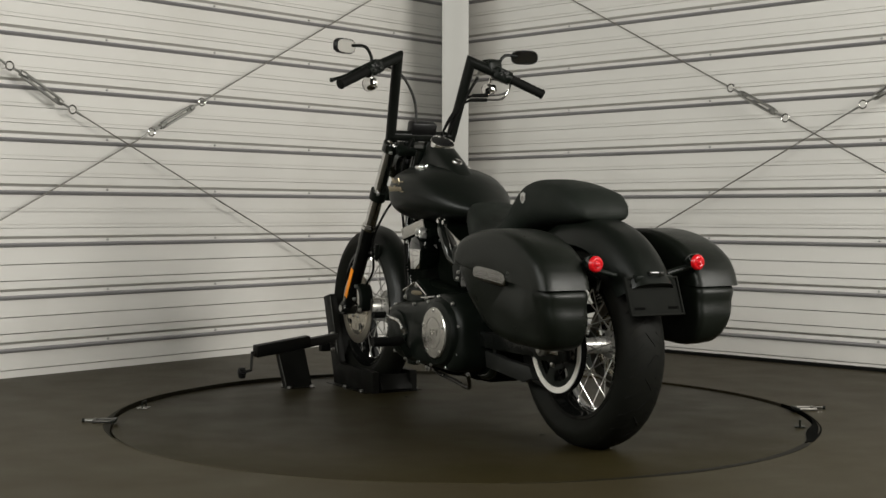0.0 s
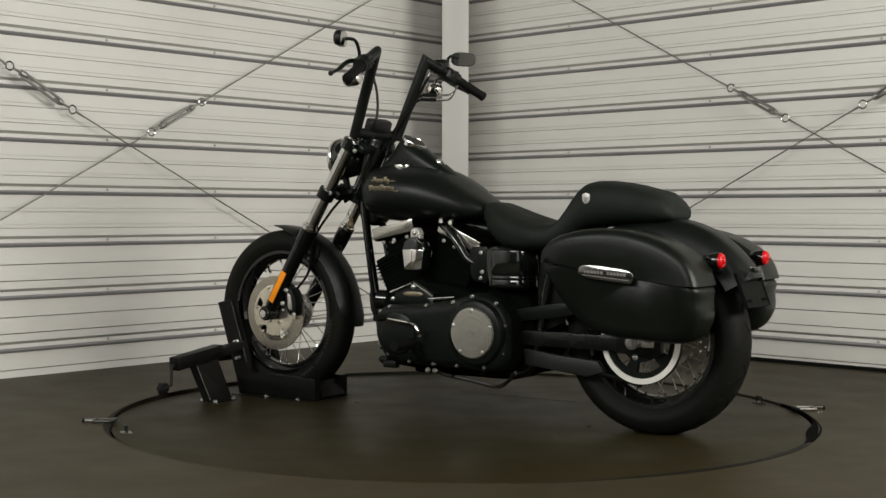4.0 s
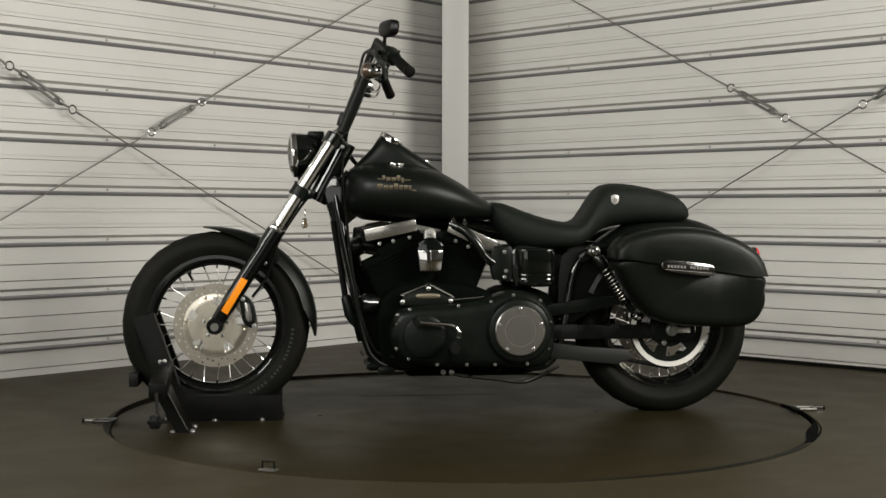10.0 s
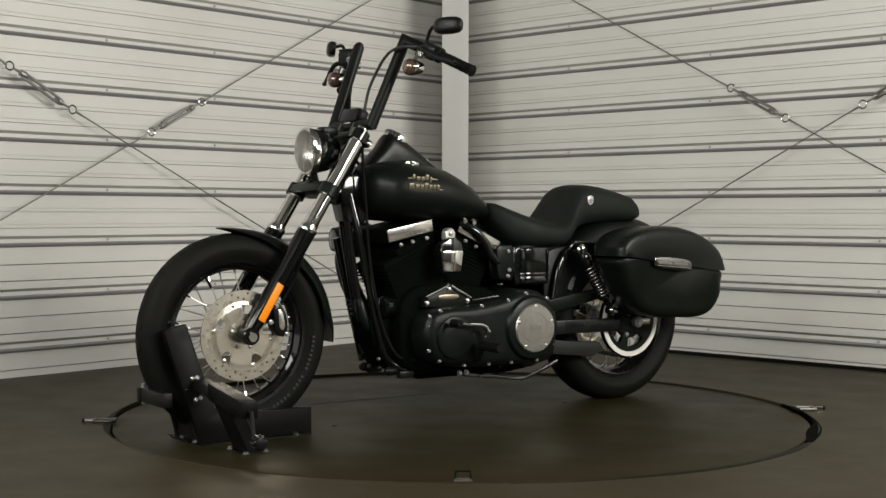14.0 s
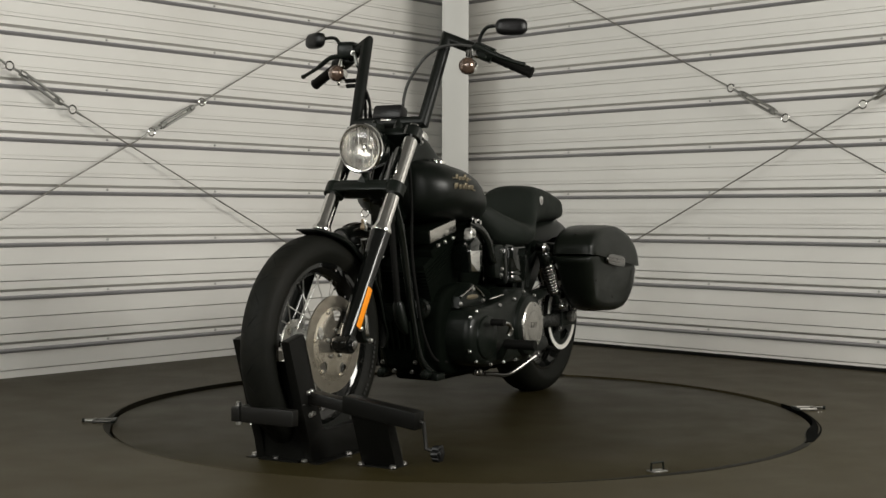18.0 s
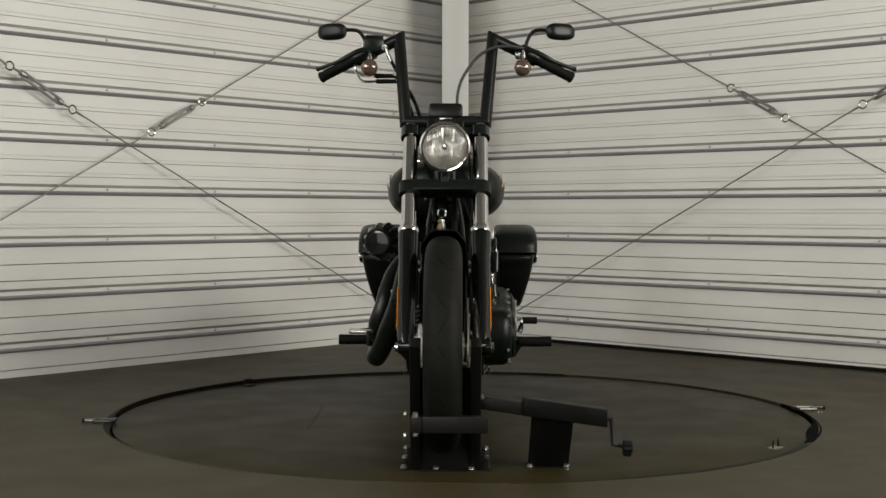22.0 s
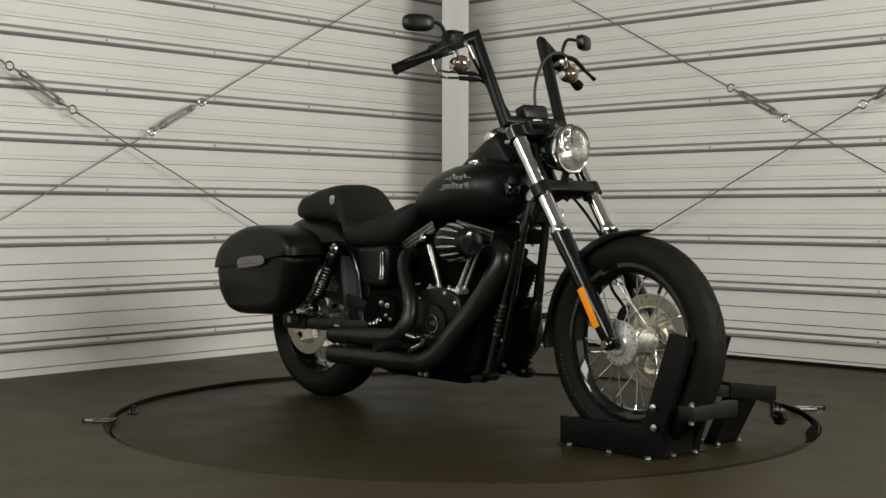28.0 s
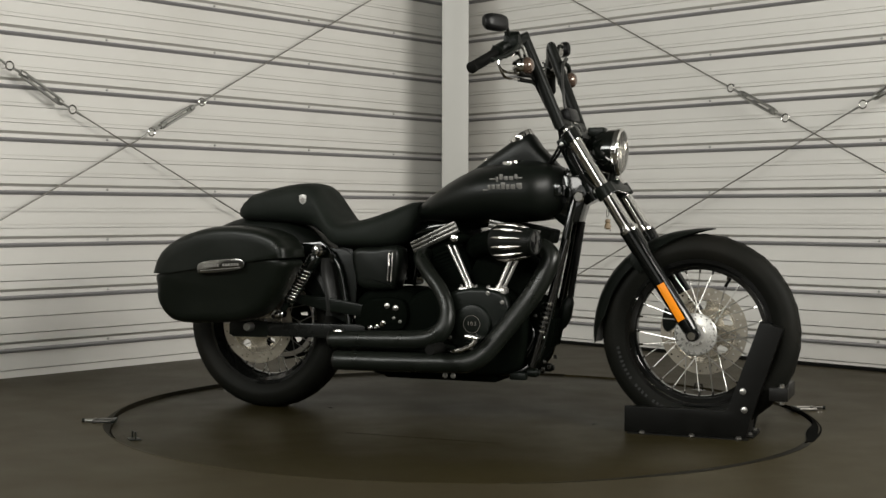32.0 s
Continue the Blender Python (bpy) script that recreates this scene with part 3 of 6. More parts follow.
def rotor(C, y, parent, R, r_in, holes=True, flip=1):
    """A brake disc: drilled outer band and a carrier with six oval windows."""
    bm = bmesh.new()
    n, rs = 120, [R - (R - r_in) * k / 6 for k in range(7)]
    for sgn, yy in ((1, y + 0.0025), (-1, y - 0.0025)):
        vs = [[bm.verts.new(C + V(math.cos(2 * math.pi * i / n) * r, yy, math.sin(2 * math.pi * i / n) * r)) for i in range(n)] for r in rs]
        for k in range(6):
            for i in range(n):
                drilled = (i % 8 == 0 and k == 1) or (i % 8 == 3 and k == 3) or (i % 8 == 6 and k == 4)
                if not drilled:
                    j = (i + 1) % n
                    bm.faces.new((vs[k][i], vs[k][j], vs[k + 1][j], vs[k + 1][i]))
    lathe(bm, [(y - 0.0025, R), (y + 0.0025, R)], C, Y, n)
    d = part("brake_disc", bm, ROTOR_RIM, parent, "drilled steel brake disc")
    bm = bmesh.new()
    n2, m2 = 160, 18
    rr = [r_in + 0.003] + [r_in - 0.004 - (r_in - 0.034) * k / m2 for k in range(m2)] + [0.02]

    def window(a, r):
        """A triangle with round corners, broad side outwards."""
        d = ((a - radians(25)) / radians(72) + 0.5) % 1 - 0.5
        u, v = d * radians(72) * r, r - 0.088 * r_in / 0.110
        return ((u / (0.0165 + 0.45 * v)) ** 4 + (v / 0.0155) ** 4) < 1
    vs = [[bm.verts.new(C + V(math.cos(2 * math.pi * i / n2) * r, y + flip * (0.003 + 0.003 * min(1, k / 4)), math.sin(2 * math.pi * i / n2) * r)) for i in range(n2)] for k, r in enumerate(rr)]
    for k in range(len(rr) - 1):
        for i in range(n2):
            if not (holes and window(2 * math.pi * (i + 0.5) / n2, (rr[k] + rr[k + 1]) / 2)):
                j = (i + 1) % n2
                bm.faces.new((vs[k][i], vs[k][j], vs[k + 1][j], vs[k + 1][i]))
    lathe(bm, [(y - flip * 0.0022, r_in + 0.001), (y - flip * 0.0022, r_in * 0.95)], C, Y, 96)
    part("disc_carrier", bm, ROTOR, parent, "polished alloy disc carrier")
    bolts([C + V(math.cos(a) * 0.043, y + flip * 0.007, math.sin(a) * 0.043) for a in [radians(20 + 72 * i) for i in range(5)]], 0.0055, 0.006 * flip, Y, BOLT, parent)
    bolts([C + V(math.cos(a) * (r_in - 0.006), y + flip * 0.003, math.sin(a) * (r_in - 0.006)) for a in [radians(10 + 60 * i) for i in range(6)]], 0.007, 0.004 * flip, Y, ROTOR, parent, "rivet")
    return d


FW = (0.879, 0.329)
RW = (-0.757, 0.312)
front_wheel, FC = wheel("front_wheel", FW, 0.331, 0.056, 0.236, 0.036, 0.062, 0.040, 28, "spoked front wheel with polished hub")
rear_wheel, RC = wheel("rear_wheel", RW, 0.322, 0.082, 0.218, 0.055, 0.085, 0.045, 32, "spoked rear wheel")
rotor(FC, 0.072, front_wheel, 0.148, 0.110)
bm = bmesh.new()
lathe(bm, [(-0.088, 0.020), (-0.088, 0.033), (-0.080, 0.036), (-0.076, 0.056), (-0.0745, 0.068), (-0.071, 0.071), (-0.066, 0.071), (-0.060, 0.050), (-0.045, 0.042), (0.03, 0.042), (0.06, 0.045)], FC, Y, 48, True)
part("hub_flange", bm, HUB, front_wheel, "polished alloy hub flange")
bolts([FC + V(math.cos(a) * 0.063, -0.0755, math.sin(a) * 0.063) for a in [radians(18 * i) for i in range(20)]], 0.0026, -0.002, Y, DIM_ALLOY, front_wheel, "spoke_hole")
rotor(RC, -0.098, rear_wheel, 0.146, 0.105, True, -1)
# sidewall lettering as bars
for sg, first in ((1, 184), (-1, 192)):
    bm = bmesh.new()
    for i in range(19):
        a = radians(first + i * 3.3)
        if i not in (8, 13):
            box(bm, FC + V(math.cos(a) * 0.272, 0.0552 * sg, math.sin(a) * 0.272), (0.010, 0.001, 0.008), spin(-math.degrees(a)), 0)
    part("sidewall_mark", bm, WHITE_INK, front_wheel, "faded grey marks on the tyre sidewall")
# tread grooves
for w, C, R, H, n in ((front_wheel, FC, 0.331, 0.050, 30), (rear_wheel, RC, 0.322, 0.074, 30)):
    bm = bmesh.new()
    for i in range(n):
        for s, r in ((0, 1.0), (1, 0.993), (-1, 0.993)):
            a0 = 2 * math.pi * (i + (0.0 if s == 0 else 0.25 + 0.25 * s)) / n
            pts = []
            for k in range(4 if s == 0 else 5):
                a = a0 + 2 * math.pi / n * k / (5.0 if s == 0 else 7.0)
                y = 0.010 * (k - 1.5) * (1 if i % 2 else -1) if s == 0 else s * H * (0.30 + 0.13 * k)
                rr = R * (1 - 0.5 * (y / H) ** 2 * 0.16) + 0.0001
                pts.append(C + V(math.cos(a) * rr, y, math.sin(a) * rr))
            tube(bm, pts, 0.0022 if R > 0.325 or s == 0 else 0.0026, 5)
    tagged(part("tread_groove", bm, EDGE, w, "dark tread grooves"), kind="stuff")
# valve
bm = bmesh.new()
rod(bm, FC + V(0.10, 0.01, 0.185), FC + V(0.082, 0.012, 0.155), 0.005, seg=8)
part("valve", bm, EDGE, front_wheel)
# rear pulley
bm = bmesh.new()
lathe(bm, [(0.104, 0.124), (0.104, 0.142), (0.128, 0.142), (0.128, 0.124)], RC, Y, 72, closed=True)
part("pulley_rim", bm, PULLEY_RIM, rear_wheel, "bare metal ring of the belt pulley")
bm = bmesh.new()
n2 = 60
rr = [0.124, 0.105, 0.07, 0.05, 0.02]
for yy in (0.110, 0.124):
    vs = [[bm.verts.new(RC + V(math.cos(2 * math.pi * i / n2) * r, yy, math.sin(2 * math.pi * i / n2) * r)) for i in range(n2)] for r in rr]
    for k in range(4):
        for i in range(n2):
            if not (k == 1 and i % 12 in range(2, 10)):
                j = (i + 1) % n2
                bm.faces.new((vs[k][i], vs[k][j], vs[k + 1][j], vs[k + 1][i]))
part("pulley_web", bm, BLACK, rear_wheel, "black webbed pulley centre")
bolts([RC + V(math.cos(a) * 0.058, 0.124, math.sin(a) * 0.058) for a in [radians(72 * i) for i in range(5)]], 0.008, 0.008, Y, BOLT, rear_wheel)

# axles
bm = bmesh.new()
lathe(bm, [(-0.145, 0.008), (-0.145, 0.013), (-0.13, 0.014), (0.13, 0.014), (0.142, 0.0155), (0.15, 0.0145), (0.15, 0.006)], FC, Y, 20, True)
part("front_axle", bm, CHROME, bike, "polished axle nut")
bm = bmesh.new()
lathe(bm, [(-0.19, 0.006), (-0.19, 0.013), (-0.175, 0.017), (0.165, 0.017), (0.166, 0.021), (0.182, 0.021), (0.184, 0.012), (0.189, 0.012), (0.189, 0.004)], V(-0.752, 0, 0.308), Y, 20, True)
part("rear_axle", bm, STEEL, bike, "dull steel axle nut")

# fork
TOP, LOW = V(0.462, 0, 0.992), V(0.668, 0, 0.664)
FORK = (TOP - LOW).normalized()
for sg in SIDES:
    o = V(0, 0.113 * sg, 0)
    bm = bmesh.new()
    rod(bm, LOW + o - FORK * 0.05, TOP + o, 0.0245, seg=24)
    part("fork_tube", bm, CHROME, bike, "chrome fork tube")
    bm = bmesh.new()
    lathe(bm, [(0, 0.026), (0, 0.031), (0.008, 0.0335), (0.016, 0.032), (0.019, 0.028), (0.026, 0.027), (0.028, 0.0245)], LOW + o, FORK, 28, True)
    part("fork_seal_cap", bm, CHROME, bike, "chrome fork seal collar")
    foot = V(0.872, 0.113 * sg, 0.345)
    bm = bmesh.new()
    tube(bm, [LOW + o + FORK * 0.004, LOW + o - FORK * 0.05, LOW + o - FORK * 0.09, foot + FORK * 0.10, foot + FORK * 0.02, foot - FORK * 0.02], [0.0315, 0.0315, 0.0285, 0.0275, 0.0265, 0.02], 24)
    k = 1.0 if sg > 0 else 0.76
    lathe(bm, [(-0.03 * k, 0.016 * k), (-0.03 * k, 0.026 * k), (-0.024 * k, 0.029 * k), (0.024 * k, 0.029 * k), (0.028 * k, 0.026 * k), (0.028 * k, 0.018 * k)], V(0.879, 0.113 * sg, 0.331), Y, 24, True)
    leg = part("fork_leg", bm, FORK_PAINT, bike, "gloss black fork lower leg")
    a, b = V(0.775, 0.146 * sg, 0.497), V(0.846, 0.146 * sg, 0.379)
    bm = bmesh.new()
    d = b - a
    box(bm, (a + b) / 2 - V(0, 0.0052 * sg, 0), (0.026, 0.003, d.length), spin(math.degrees(math.atan2(-d.x, -d.z))), 0.002)
    part("reflector", bm, AMBER, leg, "amber reflector strip")
    # clamps
    bm = bmesh.new()
    lathe(bm, [(-0.02, 0.026), (-0.02, 0.033), (0.016, 0.033), (0.02, 0.030), (0.022, 0.012)], TOP + o - FORK * 0.004, FORK, 24, True)
    cap = part("fork_cap", bm, GLOSS, bike)
    bm = bmesh.new()
    lathe(bm, [(0.018, 0.02), (0.027, 0.019), (0.03, 0.012)], TOP + o, FORK, 20, True)
    part("cap_nut", bm, CHROME, cap)
    mid = LOW + (TOP - LOW) * 0.42 + o
    bm = bmesh.new()
    lathe(bm, [(-0.02, 0.025), (-0.02, 0.034), (0.02, 0.034), (0.02, 0.025)], mid, FORK, 24, True)
    part("lower_clamp", bm, BLACK, bike)
    bolts([mid + V(-0.03, 0.012 * sg, 0.0)], 0.006, 0.01 * sg, Y)
    bolts([TOP + o + V(-0.03, 0.012 * sg, -0.03)], 0.006, 0.01 * sg, Y)
MID = LOW + (TOP - LOW) * 0.42
tilt = spin(math.degrees(math.atan2(FORK.x, FORK.z)))
bm = bmesh.new()
box(bm, MID + V(-0.018, 0, 0.005), (0.07, 0.2, 0.032), tilt, 0.006)
box(bm, MID + V(0.022, 0, 0.012), (0.014, 0.235, 0.03), tilt, 0.004)
part("lower_triple_clamp", bm, BLACK, bike)
bm = bmesh.new()
box(bm, TOP + V(-0.02, 0, -0.012), (0.075, 0.21, 0.028), tilt, 0.007)
part("upper_triple_clamp", bm, BLACK, bike)
bm = bmesh.new()
rod(bm, TOP + V(-0.05, 0, -0.01), MID + V(-0.06, 0, -0.03), 0.036, seg=24)
part("steering_neck", bm, GLOSS, bike)
# brake caliper, left leg
bm = bmesh.new()
prism(bm, rounded([(0.792, 0.432), (0.765, 0.43), (0.742, 0.395), (0.738, 0.345), (0.755, 0.322), (0.782, 0.345), (0.79, 0.39)], 4), 0.062, 0.118, 0.006)
cal = part("brake_caliper", bm, BLACK, bike)
bm = bmesh.new()
prism(bm, rounded([(0.776, 0.412), (0.761, 0.408), (0.754, 0.385), (0.75, 0.352), (0.76, 0.344), (0.772, 0.356), (0.774, 0.385)], 4), 0.117, 0.122, 0.002)
part("caliper_badge", bm, ALLOY, cal, "silver oval caliper plate")
bolts([(0.80, 0.118, 0.372), (0.782, 0.118, 0.425), (0.742, 0.118, 0.33)], 0.007, 0.01, Y, BOLT, cal)
bm = bmesh.new()
tube(bm, spline([(0.75, 0.09, 0.43), (0.70, 0.08, 0.50), (0.66, 0.10, 0.62), (0.60, 0.08, 0.72), (0.54, 0.05, 0.80)], 6), 0.005, 8)
part("brake_line", bm, EDGE, bike)

# front fender
bm = bmesh.new()
rings = []
for i in range(31):
    a = radians(82.5 + (187 - 82.5) * i / 30)
    t = i / 30
    R0 = 0.354 + 0.006 * math.cos(a * 2)
    flare = 0.006 * max(0, 1 - t * 8)
    skirt = 0.045 * min(1, 0.04 + 2.6 * t, 0.15 + 5 * (1 - t))
    wdt = 0.069 * min(1, 0.50 + t * 2.2, 0.7 + (1 - t) * 5)
    ring = []
    for k in range(13):
        b = -1 + 2 * k / 12
        rr = R0 + flare - skirt * abs(b) ** 3.2
        ring.append(FC + V(math.cos(a) * rr, wdt * b, math.sin(a) * rr))
    for k in range(12, -1, -1):
        b = -1 + 2 * k / 12
        rr = R0 + flare - 0.003 - skirt * abs(b) ** 3.2
        ring.append(FC + V(math.cos(a) * rr, (wdt - 0.003) * b, math.sin(a) * rr))
    rings.append(ring)
grid(bm, rings)
fender = part("front_fender", bm, DENIM, bike, "black front mudguard")
for sg in SIDES:
    bm = bmesh.new()
    prism(bm, [(0.715, 0.555), (0.70, 0.60), (0.66, 0.60), (0.655, 0.56), (0.69, 0.53)], 0.068 * sg, 0.075 * sg, 0.001)
    part("fender_bracket", bm, BLACK, fender)
    bolts([(0.70, 0.075 * sg, 0.575), (0.705, 0.075 * sg, 0.55)], 0.006, 0.006 * sg, Y, BOLT, fender)

# headlight
HC = V(0.598, 0, 0.938)
HA = V(1, 0, -0.06).normalized()
bm = bmesh.new()
lathe(bm, [(-0.115, 0.012), (-0.112, 0.03), (-0.095, 0.052), (-0.06, 0.071), (-0.02, 0.077), (-0.004, 0.078), (-0.004, 0.072), (-0.05, 0.06), (-0.06, 0.03), (-0.06, 0.001)], HC, HA, 40)
head = part("headlight", bm, GLOSS, bike, "gloss black headlight bucket")
bm = bmesh.new()
lathe(bm, [(-0.008, 0.0725), (-0.008, 0.08), (0.0, 0.0825), (0.009, 0.081), (0.014, 0.0755), (0.013, 0.0715), (0.0, 0.071)], HC, HA, 48, closed=True)
part("trim_ring", bm, CHROME, head, "chrome headlight ring")
bm = bmesh.new()
rings = []
for h, r in ((0.004, 0.071), (-0.012, 0.066), (-0.022, 0.059), (-0.03, 0.051), (-0.037, 0.042), (-0.042, 0.032), (-0.045, 0.022), (-0.046, 0.012), (-0.046, 0.002)):
    ring = []
    for k in range(48):
        a = 2 * math.pi * k / 48
        yy, zz = r * math.cos(a), r * math.sin(a)
        ring.append(HC + HA * h + V(0, yy, zz))
    rings.append(ring)
grid(bm, rings, True, False)
part("reflector_bowl", bm, REFLECTOR, head, "smooth bright lamp reflector", 60)
bm = bmesh.new()
lathe(bm, [(-0.046, 0.013), (-0.018, 0.013), (-0.012, 0.009), (-0.01, 0.001)], HC, HA, 16)
part("bulb_shield", bm, CHROME, head)
bm = bmesh.new()
lathe(bm, [(0.008, 0.0735), (0.016, 0.066), (0.022, 0.05), (0.0255, 0.028), (0.0265, 0.001)], HC, HA, 40)
part("lens", bm, GLASS, head, "clear domed glass lens", 80).visible_shadow = False
for sg in SIDES:
    for k in range(-6, 7):
        y = 0.0088 * k
        top = math.sqrt(0.066 ** 2 - y * y)
        low = 0.012 if abs(k) < 3 else 0.006
        bm = bmesh.new()
        rod(bm, HC + HA * 0.006 + V(0, y, low * sg), HC + HA * 0.003 + V(0, y, top * sg), 0.0024, seg=8)
        part("lens_flute", bm, GLASS if (k * 5 + sg) % 4 else CHROME, head).visible_shadow = False
bm = bmesh.new()
tube(bm, [HC + V(-0.02, 0, -0.075), HC + V(-0.03, 0, -0.11), MID + V(0.02, 0, 0.03)], 0.013, 12)
part("headlight_mount", bm, BLACK, bike)
bm = bmesh.new()
box(bm, HC + V(-0.075, 0, 0.07), (0.06, 0.05, 0.03), None, 0.006)
part("headlight_bracket", bm, BLACK, bike)
# key fob hanging below the clamp
bm = bmesh.new()
ring_mesh(bm, (0.5624, -0.010, 0.7285), X, 0.0135, 0.0016)
key = part("key_ring", bm, CHROME, bike)
bm = bmesh.new()
lathe(bm, [(0.016, 0.002), (0.013, 0.008), (0.006, 0.0095), (0.002, 0.006), (-0.004, 0.010), (-0.015, 0.012), (-0.020, 0.008), (-0.021, 0.001)], V(0.5640, -0.014, 0.694), Z, 14)
part("key_fob", bm, TAN, key, "small tan fob")
bm = bmesh.new()
box(bm, (0.5700, -0.004, 0.688), (0.003, 0.009, 0.04), spin(8, "X"), 0.001)
part("key", bm, ALLOY, key, "small steel key")

# handlebar, grips, mirrors, signals
bm = bmesh.new()
tube(bm, [(0.262, 0.30, 1.258), (0.309, 0.158, 1.318), (0.425, 0.132, 1.03), (0.425, -0.132, 1.03), (0.309, -0.158, 1.318), (0.262, -0.30, 1.258)], 0.0202, 20)
part("handlebar", bm, SATIN_BAR, bike, "tall gloss black handlebar with square corners", 25)
for sg in SIDES:
    bm = bmesh.new()
    rod(bm, V(0.425, 0.045 * sg, 1.03), V(0.45, 0.045 * sg, 0.985), 0.022, seg=16)
    part("riser", bm, GLOSS, bike)
bm = bmesh.new()
box(bm, (0.418, 0, 1.062), (0.052, 0.112, 0.052), spin(-18), 0.012)
gauge = part("gauge_box", bm, PLASTIC, bike, "black instrument box on the handlebar")
bm = bmesh.new()
box(bm, (0.445, 0, 1.040), (0.004, 0.04, 0.006), spin(-18), 0.001)
part("gauge_bar", bm, ALLOY, gauge)
for sg in SIDES:
    a, b = V(0.262, 0.30 * sg, 1.258), V(0.221, 0.433 * sg, 1.196)
    d = (b - a).normalized()
    bm = bmesh.new()
    n = 13
    pts, rs = [a], [0.017]
    for i in range(n):
        t = i / (n - 1)
        pts.append(a + (b - a) * (0.03 + 0.90 * t))
        rs.append(0.0185 if i % 2 else 0.0172)
    pts += [b - d * 0.006, b, b + d * 0.003]
    rs += [0.0195, 0.0195, 0.014]
    tube(bm, pts, rs, 18)
    part("grip", bm, EDGE, bike, "black ribbed rubber grip", 60)
    s = V(0.272, 0.272 * sg, 1.270)
    bm = bmesh.new()
    box(bm, s + V(0.004, 0, 0), (0.052, 0.06, 0.05), d.to_track_quat("Y", "Z").to_matrix(), 0.01)
    sw = part("switch_housing", bm, BLACK, bike)
    bm = bmesh.new()
    box(bm, s + V(-0.026, 0.004 * sg, 0.004), (0.006, 0.012, 0.012), None, 0.002)
    part("switch", bm, PLASTIC, sw)
    bm = bmesh.new()
    lathe(bm, [(-0.031, 0.020), (-0.029, 0.0265), (0.029, 0.0265), (0.031, 0.020)], s + V(0.0, 0.012 * sg, -0.004), d, 20, True)
    part("housing_shell", bm, BLACK, sw)
    for dz, dy in ((0.014, -0.012), (-0.004, -0.014), (-0.012, 0.010), (0.012, 0.012)):
        bm = bmesh.new()
        box(bm, s + V(-0.028, dy * sg, dz), (0.007, 0.010, 0.007), None, 0.0015)
        part("button", bm, DULL, sw)
    # lever
    bm = bmesh.new()
    tube(bm, spline([s + V(0.03, -0.03 * sg, 0.008), s + V(0.055, 0.02 * sg, 0.006), s + V(0.045, 0.09 * sg, -0.028), s + V(0.022, 0.163 * sg, -0.052)], 6), [0.011] * 4 + [0.0085] * 8 + [0.0065] * 6 + [0.0075], 10)
    lathe(bm, [(-0.008, 0.002), (-0.006, 0.007), (0, 0.0088), (0.006, 0.007), (0.008, 0.002)], s + V(0.022, 0.163 * sg, -0.052), Y, 12)
    part("lever", bm, BLACK, bike, "black control lever")
    # mirror on a bent stem
    mc = V(0.287, 0.388 * sg, 1.345)
    bm = bmesh.new()
    tube(bm, spline([s + V(0.022, 0.0, 0.012), s + V(0.022, 0.004 * sg, 0.045), s + V(0.02, 0.03 * sg, 0.078), mc + V(0.006, -0.03 * sg, 0.004)], 6), 0.0062, 10)
    mir = part("mirror", bm, SATIN_BAR, bike, "small oval black mirror on a bent stem")
    face = V(-0.88, -0.42 * sg, -0.08).normalized()
    rot = face.to_track_quat("X", "Z").to_matrix()
    bm = bmesh.new()
    rings = []
    for dx, sc in ((-0.020, 0.45), (-0.0185, 0.66), (-0.014, 0.88), (-0.006, 1.0), (0.006, 1.0), (0.010, 0.97), (0.010, 0.9)):
        ring = []
        for k in range(28):
            an = 2 * math.pi * k / 28
            ca, sa = math.cos(an), math.sin(an)
            ring.append(mc + rot @ V(dx, 0.053 * sc * math.copysign(abs(ca) ** 0.6, ca), 0.028 * sc * math.copysign(abs(sa) ** 0.7, sa)))
        rings.append(ring)
    grid(bm, rings)
    part("mirror_shell", bm, PLASTIC, mir)
    bm = bmesh.new()
    rings = []
    for dx in (0.0095, 0.0115):
        rings.append([mc + rot @ V(dx, 0.0482 * math.copysign(abs(math.cos(an)) ** 0.6, math.cos(an)), 0.0242 * math.copysign(abs(math.sin(an)) ** 0.7, math.sin(an))) for an in [2 * math.pi * k / 28 for k in range(28)]])
    grid(bm, rings)
    part("mirror_glass", bm, MIRROR, mir, "silver mirror glass")
    # turn signal
    tc = V(0.352, 0.257 * sg, 1.216)
    bm = bmesh.new()
    lathe(bm, [(-0.05, 0.008), (-0.046, 0.018), (-0.03, 0.025), (-0.006, 0.0285), (-0.002, 0.027), (-0.002, 0.02)], tc, X, 28, True)
    sig = part("turn_signal", bm, CHROME, bike, "chrome bullet turn signal")
    bm = bmesh.new()
    lathe(bm, [(-0.004, 0.0287), (0.004, 0.0287), (0.014, 0.0245), (0.021, 0.014), (0.0235, 0.001)], tc, X, 28)
    part("lens", bm, SMOKE, sig, "smoked amber lens", 60)
    bm = bmesh.new()
    tube(bm, [tc + V(-0.02, 0, 0.022), tc + V(-0.03, 0, 0.045), s + V(0.01, 0, -0.02)], 0.007, 10)
    part("signal_stem", bm, CHROME, sig)
